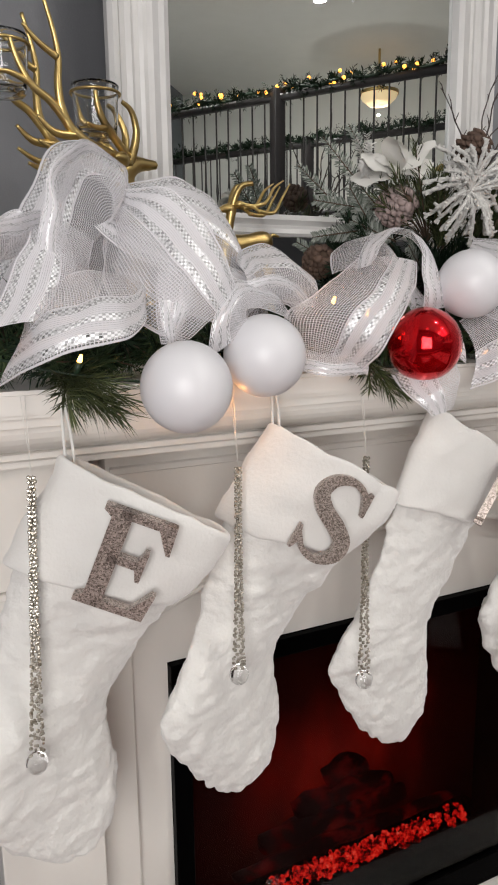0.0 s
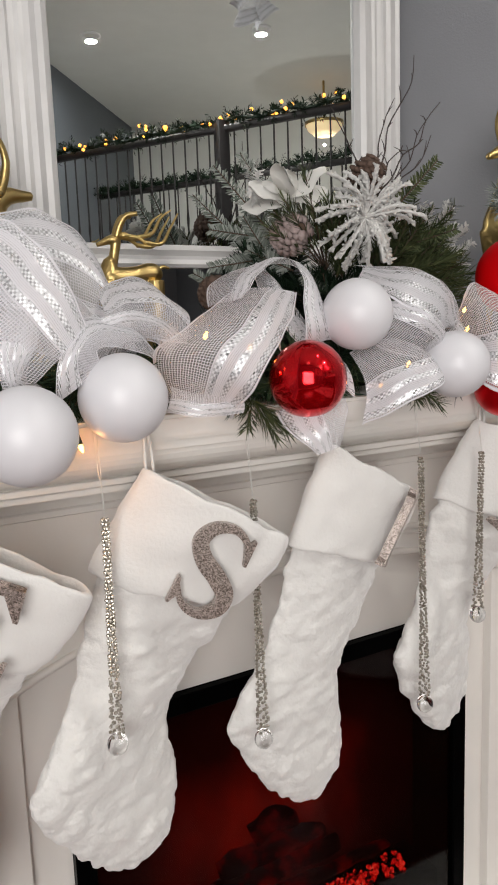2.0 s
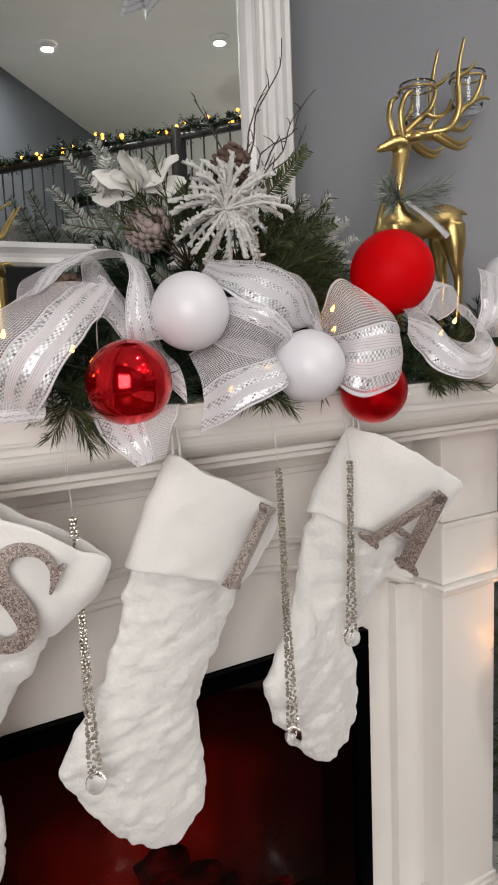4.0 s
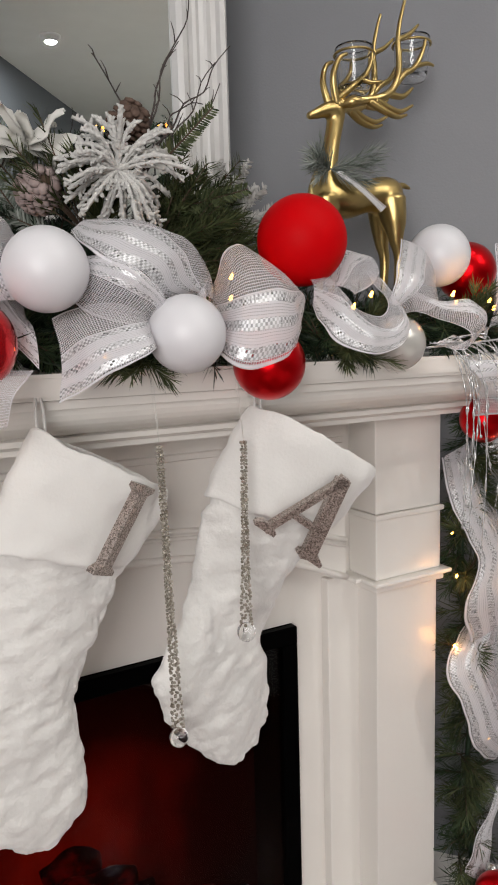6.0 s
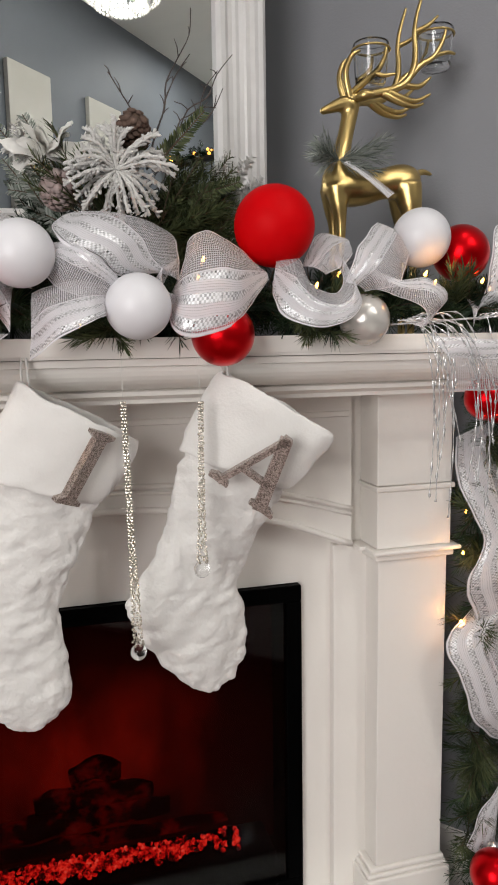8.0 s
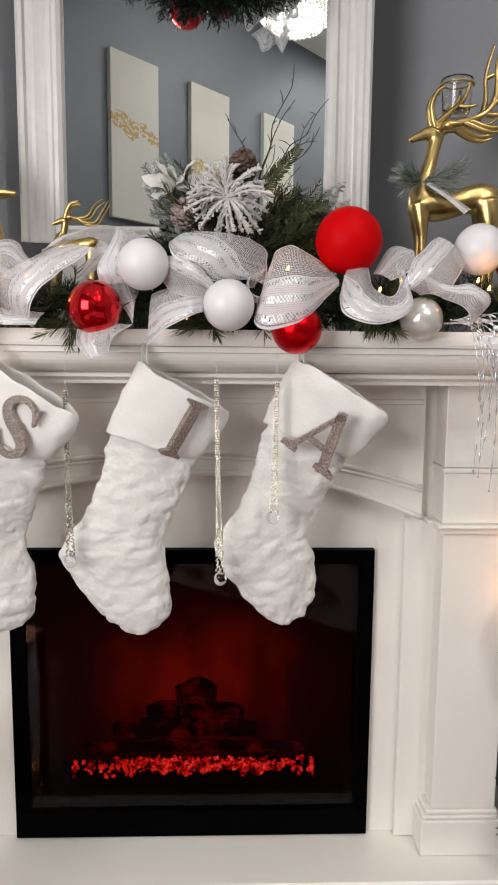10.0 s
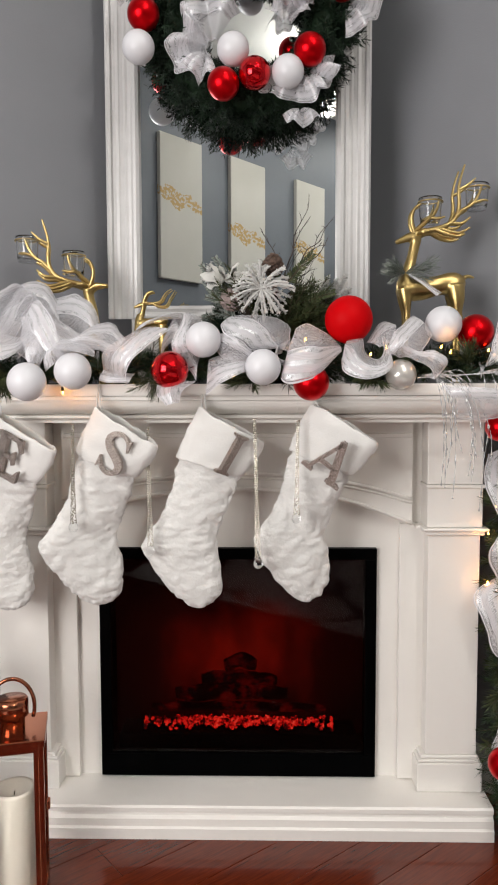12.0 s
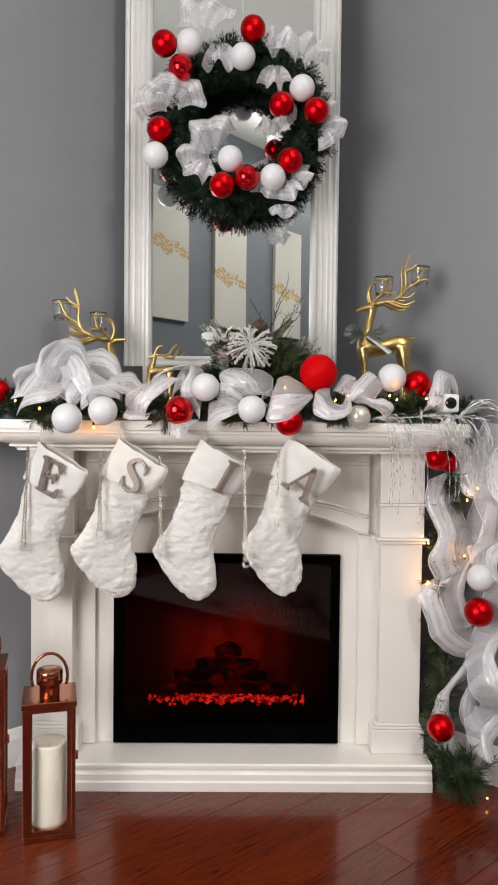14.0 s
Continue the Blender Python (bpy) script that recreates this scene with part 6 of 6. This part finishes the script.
def fan(parent, c, a0, a1, r, seed):
    """A ruffle of sheer ribbon gathered at a knot: the plain edge is drawn together, the striped edge waves round it."""
    rg = random.Random(seed)
    c = Vector(c)
    n = max(6, int(abs(a1 - a0) / 16))
    rows = []
    for i in range(n + 1):
        a = radians(a0 + (a1 - a0) * i / n)
        d = Vector((math.cos(a), 0, math.sin(a)))
        wave = math.sin(i * 2.0 + seed)
        rim = c + d * r * (0.92 + 0.14 * rg.uniform(-1, 1)) + Vector((0, -0.022 - 0.026 * wave, 0))
        root = c + d * r * 0.16 + Vector((0, 0.006 * math.cos(i * 2.0), 0))
        rows.append((tuple(rim), tuple(root)))
    part("ribbon_ruffle", strip(bmesh.new(), rows, 6, 8, 0.004, seed * 2.0), M_RIBBON, parent)


FANS = [(-0.113, 0.280, 15, 190, 0.105), (-0.075, 0.265, -115, -55, 0.11), (-0.213, 0.026, -5, 205, 0.115), (-0.20, 0.03, 60, 170, 0.075), (-0.083, -0.113, 50, 250, 0.11), (-0.10, -0.12, 110, 290, 0.08),
        (0.095, -0.055, 10, 170, 0.065), (0.115, -0.165, 195, 350, 0.10), (0.15, -0.17, 255, 385, 0.07), (0.235, -0.015, -90, 80, 0.085), (0.17, -0.01, 90, 230, 0.06), (0.175, 0.185, -10, 165, 0.095), (0.20, 0.20, 30, 120, 0.06),
        (0.10, 0.19, 60, 135, 0.085), (0.10, 0.19, 235, 300, 0.10), (0.13, -0.25, 215, 330, 0.06)]
for i, (x, z, a0, a1, r) in enumerate(FANS):
    fan(wreath, (x, -0.062 - 0.006 * (i % 3), z * (0.93 if z > 0 else 1.0)), a0, a1, r, i + 1)
for (x, z), m in (((-0.236, 0.223), M_RED), ((-0.161, 0.228), M_WHITE), ((-0.186, 0.147), M_RED_S), ((0.031, 0.275), M_RED), ((0.001, 0.186), M_WHITE), ((0.182, 0.088), M_WHITE), ((0.12, 0.033), M_RED), ((0.226, 0.016), M_RED), ((-0.249, -0.049), M_RED), ((-0.26, -0.13), M_WHITE),
                  ((-0.034, -0.137), M_WHITE), ((0.017, -0.193), M_RED_S), ((0.096, -0.19), M_WHITE), ((0.148, -0.14), M_RED), ((-0.058, -0.217), M_RED)):
    bauble(WC + Vector((x, -0.112 if z < -0.12 else -0.10, z * (0.93 if z > 0 else 1.0))), 0.0385, m, ("matt white" if m is M_WHITE else "red") + " round bauble tied into the wreath", "baubles in the wreath", (0, 0.8, 0.3))

# ---- tinsel spray ----
rng = random.Random(8)
spray = thing("tinsel_spray", (0.40, -0.235, SHELF + 0.012), "silver glitter icicle spray hanging over the mantel edge", "decoration")
part("stem", limb(bmesh.new(), [(0, 0, 0), (0.1, -0.008, 0.006), (0.22, -0.01, 0.012), (0.33, -0.01, 0.0)], [0.0014, 0.0014, 0.0012, 0.001], 6, 6), M_TINSEL, spray)
for i in range(46):
    x0 = rng.choice((0.0, 0.015, 0.03, 0.12, 0.16, 0.20, 0.24, 0.28)) + rng.uniform(0, 0.02)
    run = rng.uniform(0.02, 0.115)
    drop = rng.uniform(0.10, 0.29) if x0 < 0.1 else rng.uniform(0.06, 0.24)
    y1 = -0.012 - rng.uniform(0, 0.03)
    pts = [(x0, -0.004, 0.006), (x0 + run * 0.5, y1, 0.012 - 0.02 * rng.random()), (x0 + run * 0.9, y1 - 0.012, -0.045 - 0.03 * rng.random()), (x0 + run + rng.uniform(-0.006, 0.012), y1 - 0.008, -drop * 0.6), (x0 + run + rng.uniform(-0.01, 0.014), y1 - 0.006, -drop)]
    path = spline(pts, 14)
    bm = tube(bmesh.new(), path, [0.0005 + 0.0016 * max(0.0, math.sin(k * 1.1 + i)) ** 3 for k in range(len(path))], 5)
    part("strand", bm, M_TINSEL, spray, "thin silver glitter strand")
for i in range(16):
    a = rng.uniform(-0.2, 0.9)
    pts = [(0.24, 0, 0.006), (0.30 + rng.uniform(0, 0.03), rng.uniform(-0.03, 0.03), 0.03 + 0.03 * rng.random()), (0.36 + rng.uniform(0, 0.04), rng.uniform(-0.03, 0.04), 0.01), (0.40 + rng.uniform(0, 0.05), rng.uniform(-0.03, 0.05), -rng.uniform(0.05, 0.16))]
    path = spline(pts, 12)
    part("strand", tube(bmesh.new(), path, [0.0005 + 0.0015 * max(0.0, math.sin(k * 1.3 + i)) ** 3 for k in range(len(path))], 5), M_TINSEL, spray, "thin silver glitter strand")

# ---- security camera ----
guard = thing("security_camera", (0.63, -0.185, SHELF), "small white cube security camera with a black lens on the shelf", "camera")
bm = box(bmesh.new(), -0.025, 0.025, -0.025, 0.025, 0.034, 0.086, 0.007)
part("housing", bm, M_PLASTIC, guard)
part("lens", lathe(bmesh.new(), [(0.0, 0.003), (0.0155, 0.0025), (0.0165, 0.0)], 28, pose(0.0, -0.0252, 0.060, 90, 0, 0)), M_LENS, guard, "round black lens window")
part("stalk", lathe(bmesh.new(), [(0.008, 0.034), (0.006, 0.03), (0.006, 0.012), (0.02, 0.008), (0.024, 0.004), (0.024, 0.0), (0, 0)], 20), M_PLASTIC, guard)


# ---- lanterns ----
def lantern(place, turn, w, h, label):
    th = thing("copper_lantern", pose(*place, 0, 0, turn), label, "lantern", "copper lanterns")
    t = 0.011
    part("base_plate", box(bmesh.new(), -w, w, -w, w, 0.0, 0.018, 0.002), M_COPPER, th, smooth=False)
    part("top_plate", box(bmesh.new(), -w - 0.003, w + 0.003, -w - 0.003, w + 0.003, h - 0.016, h, 0.002), M_COPPER, th, smooth=False)
    for sx in (-1, 1):
        for sy in (-1, 1):
            part("corner_post", box(bmesh.new(), sx * w - (t if sx > 0 else 0), sx * w + (t if sx < 0 else 0), sy * w - (t if sy > 0 else 0), sy * w + (t if sy < 0 else 0), 0.0185, h - 0.0165, 0.001), M_COPPER, th, smooth=False)
    for k in range(4):
        m = Matrix.Rotation(k * math.pi / 2, 4, "Z")
        part("pane", box(bmesh.new(), -w + t, w - t, -w + 0.004, -w + 0.006, 0.019, h - 0.017, 0, m), M_CUP, th, "clear glass pane", False).visible_shadow = False
        bm = bmesh.new()
        for x0, x1, z0, z1 in ((-w + t, -w + t + 0.009, 0.019, h - 0.017), (w - t - 0.009, w - t, 0.019, h - 0.017), (-w + t + 0.009, w - t - 0.009, 0.019, 0.029), (-w + t + 0.009, w - t - 0.009, h - 0.027, h - 0.017)):
            box(bm, x0, x1, -w + 0.001, -w + 0.0035, z0, z1, 0, m)
        part("door_frame", bm, M_COPPER, th, smooth=False)
    part("latch", box(bmesh.new(), w + 0.0005, w + 0.008, -0.010, 0.006, h * 0.5, h * 0.5 + 0.02, 0.002), M_COPPER, th)
    part("chimney", lathe(bmesh.new(), [(0.026, h + 0.0005), (0.026, h + 0.028), (0.034, h + 0.030), (0.034, h + 0.062), (0.031, h + 0.066), (0.0, h + 0.066)], 28), M_COPPER, th, "polished copper chimney cap")
    pts = [(0.046 * math.cos(a), 0.0, h + 0.045 + 0.062 * math.sin(a)) for a in [math.pi * (-0.12 + 1.24 * i / 24) for i in range(25)]]
    part("handle", tube(bmesh.new(), pts, 0.0042, 8), M_COPPER, th, "round copper carrying ring")
    c = [(0.0, 0.02), (0.044, 0.0195), (0.045, 0.03), (0.0445, h * 0.63), (0.042, h * 0.65), (0.035, h * 0.645), (0.014, h * 0.60), (0.0, h * 0.598)]
    part("pillar_candle", lathe(bmesh.new(), c, 32), M_WAX, th, "ivory pillar candle")
    part("wick", tube(bmesh.new(), [(0, 0, h * 0.59), (0.001, 0, h * 0.625)], 0.001, 5), M_SOOT, th)


lantern((-0.464, -0.345, 0.0), 14.0, 0.066, 0.365, "square copper lantern with an ivory candle on the floor")
lantern((-0.645, -0.34, 0.0), 14.0, 0.062, 0.445, "taller square copper lantern with an ivory candle on the floor")


# ---- what the mirror shows of the room ----
def gold_canvas():
    m = bpy.data.materials.new("cream_canvas_with_gold")
    m.use_nodes = True
    nt = m.node_tree
    L = nt.links.new
    b = nt.nodes["Principled BSDF"]
    b.inputs["Roughness"].default_value = 0.7
    co, sep, n, ramp, mx, n2 = (nt.nodes.new("ShaderNode" + k) for k in ("TexCoord", "SeparateXYZ", "TexNoise", "ValToRGB", "Mix", "TexNoise"))
    info = nt.nodes.new("ShaderNodeObjectInfo")
    L(co.outputs["Object"], sep.inputs[0])
    L(co.outputs["Object"], n.inputs["Vector"])
    n.inputs["Scale"].default_value, n.inputs["Detail"].default_value = 7, 9
    n2.inputs["Scale"].default_value, n2.inputs["Detail"].default_value = 3, 5
    L(co.outputs["Object"], n2.inputs["Vector"])

    n3 = nt.nodes.new("ShaderNodeTexNoise")
    n3.inputs["Scale"].default_value, n3.inputs["Detail"].default_value = 45, 3
    L(co.outputs["Object"], n3.inputs["Vector"])

    def mth(op, a, c):
        q = nt.nodes.new("ShaderNodeMath")
        q.operation = op
        for i, val in enumerate((a, c)):
            if isinstance(val, (int, float)):
                q.inputs[i].default_value = val
            else:
                L(val, q.inputs[i])
        return q.outputs[0]

    # a broken gold seam across the canvas, a little above its middle
    seam = mth("SUBTRACT", sep.outputs[2], mth("MULTIPLY", sep.outputs[0], -0.12))
    d = mth("ABSOLUTE", mth("ADD", seam, mth("MULTIPLY", mth("SUBTRACT", n.outputs["Fac"], 0.5), 0.28)), 0.0)
    k = mth("MULTIPLY", mth("LESS_THAN", d, 0.03), mth("GREATER_THAN", n3.outputs["Fac"], 0.47))
    mx.data_type = "RGBA"
    ramp.color_ramp.elements[0].color, ramp.color_ramp.elements[1].color = (0.46, 0.445, 0.39, 1), (0.56, 0.545, 0.50, 1)
    L(n2.outputs["Fac"], ramp.inputs["Fac"])
    L(ramp.outputs["Color"], mx.inputs[6])
    mx.inputs[7].default_value = (0.42, 0.28, 0.10, 1)
    L(k, mx.inputs[0])
    L(mx.outputs[2], b.inputs["Base Color"])
    return m


M_ART = gold_canvas()
for a0, up in ((2.47, 0.07), (3.23, -0.08), (4.10, -0.09)):
    c = room(a0 + 0.215, RB - 0.02, 2.43)
    m = Matrix.Translation(c) @ Matrix.Rotation(math.atan2(DIR_R.y, DIR_R.x), 4, "Z")
    th = thing("canvas_picture", m, "tall cream canvas with a broken gold seam on the wall", "picture", "canvas pictures")
    cv = part("canvas", box(bmesh.new(), -0.215, 0.215, -0.018, 0.018, -0.525 - up, 0.525 - up, 0.003), M_ART, th, smooth=False)
    cv.location.z = up

# loft edge, railings and their garlands
loft = slab(bmesh.new(), [tuple(room(a, b).xy) for a, b in ((4.25, 0.0), (RA, 0.0), (RA, RB), (5.30, RB))], 1.50, 1.74)
setting("loft_floor", loft, M_TRIM, "white edged loft floor behind the room", "floor")


M_BULB_FAR = glow("distant_warm_bulb", (1.0, 0.40, 0.06), 7.0)


def railing(p, q, z, label, lit):
    th = thing("loft_railing", (0, 0, 0), label, "railing", "loft railings")
    p, q = room(*p, z), room(*q, z)
    d = (q - p)
    part("handrail", tube(bmesh.new(), [p, q], 0.030, 8), M_RAIL, th)
    low = Vector((0, 0, 1.745 - z))
    part("bottom_rail", tube(bmesh.new(), [p + low * 0.92, q + low * 0.92], 0.02, 6), M_RAIL, th)
    n = int(d.length / 0.105)
    for i in range(n + 1):
        b = p + d * (i / n)
        if i % 22 == 13:
            part("newel_post", box(bmesh.new(), -0.045, 0.045, -0.045, 0.045, 1.7405, z + 0.06, 0.006, Matrix.Translation((b.x, b.y, 0))), M_RAIL, th)
        else:
            prof = [(0.0, 0.0), (0.008, 0.0), (0.008, 0.18), (0.013, 0.24), (0.008, 0.32), (0.007, z - 1.82)]
            part("baluster", lathe(bmesh.new(), prof, 6, Matrix.Translation((b.x, b.y, 1.80))), M_RAIL, th)
    g = thing("railing_garland", (0, 0, 0), "pine garland laid along the loft railing", "garland", "railing garlands")
    rg = random.Random(3 if lit else 4)
    line = [p + d * (i / 40) + Vector((0, 0, 0.05 + 0.015 * math.sin(i * 1.3))) for i in range(41)]
    part("stem", tube(bmesh.new(), line, 0.012, 6), M_WIRE, g)
    v, f = [], []
    for c in line:
        for i in range(9):
            e = Vector((rg.gauss(0, 1), rg.gauss(0, 1), rg.gauss(0, 1))).normalized()
            needles(v, f, c, c + e * rg.uniform(0.05, 0.11), 0.05, 16, 0.6, 0.004, rg)
    foliage("needles", v, f, M_PINE_D, g, "green needles")
    if lit:
        for i in range(48):
            c = line[rg.randrange(41)] + Vector((rg.uniform(-0.07, 0.07), rg.uniform(-0.07, 0.07), rg.uniform(-0.03, 0.06)))
            bm = bmesh.new()
            bmesh.ops.create_icosphere(bm, subdivisions=1, radius=0.015, matrix=Matrix.Translation(c))
            part("bulb", bm, M_BULB_FAR, g, "warm white bulb")


railing((4.30, 0.05), (5.25, 3.15), 2.66, "dark loft railing with thin balusters and a lit garland", True)
railing((5.75, 0.05), (6.70, 3.15), 2.62, "dark loft railing at the far side of the stairwell", False)

# ceiling fittings
# the added, unseen downlight gets a trim ring too
for a, b in CANS:
    p = room(a, b, CEIL)
    th = thing("downlight", p, "small round white recessed ceiling downlight of a partly assumed set", "ceiling light", "downlights")
    part("trim_ring", lathe(bmesh.new(), [(0.055, -0.001), (0.085, -0.001), (0.085, -0.008), (0.07, -0.014), (0.055, -0.010)], 24), M_PLASTIC, th)
th = thing("dome_lamp", room(7.0, 0.8, CEIL - 0.40), "round frosted dome ceiling lamp with a warm glow", "ceiling light")
part("dome", lathe(bmesh.new(), [(0.0, -0.15), (0.10, -0.13), (0.17, -0.07), (0.19, -0.02), (0.19, 0.0)], 24), glow("warm_frosted_glass", (1.0, 0.74, 0.42), 0.9), th)
part("stem", tube(bmesh.new(), [(0, 0, 0), (0, 0, 0.40)], 0.012, 8), M_GOLD, th)
part("band", lathe(bmesh.new(), [(0.192, -0.03), (0.2, -0.03), (0.2, 0.0), (0.192, 0.0)], 24), M_GOLD, th)

ch = thing("chandelier", CHANDELIER, "round crystal drum chandelier hanging from the ceiling", "chandelier")
rod = CEIL - CHANDELIER.z
part("rod", tube(bmesh.new(), [(0, 0, 0.10), (0, 0, rod)], 0.01, 8), M_CAP, ch)
part("canopy", lathe(bmesh.new(), [(0.0, rod - 0.03), (0.06, rod - 0.025), (0.07, rod - 0.001), (0.0, rod - 0.001)], 20), M_CAP, ch)
M_CRYSTAL = glow("lit_crystal", (1.0, 0.96, 0.9), 0.35)
for tier, (r, z, n) in enumerate(((0.28, 0.08, 56), (0.24, -0.02, 48), (0.17, -0.08, 34), (0.08, -0.12, 16))):
    part("tier_ring", tube(bmesh.new(), [(r * math.cos(2 * math.pi * i / 40), r * math.sin(2 * math.pi * i / 40), z) for i in range(41)], 0.006, 6), M_CAP, ch)
    bm = bmesh.new()
    for i in range(n):
        a = 2 * math.pi * i / n
        for k in range(4):
            bmesh.ops.create_icosphere(bm, subdivisions=1, radius=0.0115, matrix=Matrix.Translation((r * math.cos(a), r * math.sin(a), z - 0.015 - 0.024 * k)))
    tagged(part("crystal_strings", bm, M_CRYSTAL, ch, "strings of glowing crystal beads", False), kind="stuff")

# ---- rug ----
def rug_mat():
    m = mat("cream_rug_with_dark_veins", (0.62, 0.60, 0.57), 0.95, grain=0.2, scale=14, bump=0.5, bump_scale=350, colour2=(0.50, 0.485, 0.46))
    nt = m.node_tree
    L = nt.links.new
    b = nt.nodes["Principled BSDF"]
    under = b.inputs["Base Color"].links[0].from_socket
    co, n, dist, ab, lt, mx = (nt.nodes.new("ShaderNode" + k) for k in ("TexCoord", "TexNoise", "Math", "Math", "MapRange", "Mix"))
    n.inputs["Scale"].default_value, n.inputs["Detail"].default_value, n.inputs["Distortion"].default_value = 1.1, 4, 0.8
    dist.operation, ab.operation, mx.data_type = "SUBTRACT", "ABSOLUTE", "RGBA"
    dist.inputs[1].default_value = 0.5
    lt.inputs["From Min"].default_value, lt.inputs["From Max"].default_value = 0.022, 0.008
    L(co.outputs["Object"], n.inputs["Vector"])
    L(n.outputs["Fac"], dist.inputs[0])
    L(dist.outputs[0], ab.inputs[0])
    L(ab.outputs[0], lt.inputs["Value"])
    L(lt.outputs[0], mx.inputs[0])
    L(under, mx.inputs[6])
    mx.inputs[7].default_value = (0.07, 0.05, 0.04, 1)
    L(mx.outputs[2], b.inputs["Base Color"])
    return m


rug = thing("area_rug", (0, 0, 0), "cream area rug with dark veins on the hardwood floor", "rug")
bm = slab(bmesh.new(), [tuple(room(a, b).xy) for a, b in ((1.73, 0.35), (3.45, 0.35), (3.45, 2.75), (1.73, 2.75))], 0.0005, 0.012)
bmesh.ops.bevel(bm, geom=bm.edges[:], offset=0.004, segments=2, affect="EDGES")
part("pile", bm, rug_mat(), rug, smooth=False)

# ---- floor boards ----
BW, BL = 0.125, 1.1
board_meshes = []
for i in range(3):
    bm = box(bmesh.new(), 0, BL - 0.0009 - 0.12 * i, 0, BW - 0.0009, -0.0118, 0.0, 0.0012)
    me = bpy.data.meshes.new("plank")
    bm.to_mesh(me)
    bm.free()
    me.materials.append(M_FLOOR)
    board_meshes.append(me)
turn = math.atan2(DIR_L.y, DIR_L.x)
rng = random.Random(2)
for r in range(28):
    a = 0.0 + r * BW
    b = -rng.uniform(0.0, 0.9)
    while b < RB:
        k = rng.randrange(3)
        ob = new("plank", board_meshes[k])
        ob.matrix_world = Matrix.Translation(room(a, b)) @ Matrix.Rotation(turn, 4, "Z")
        ob.parent = floor
        b += BL - 0.12 * k
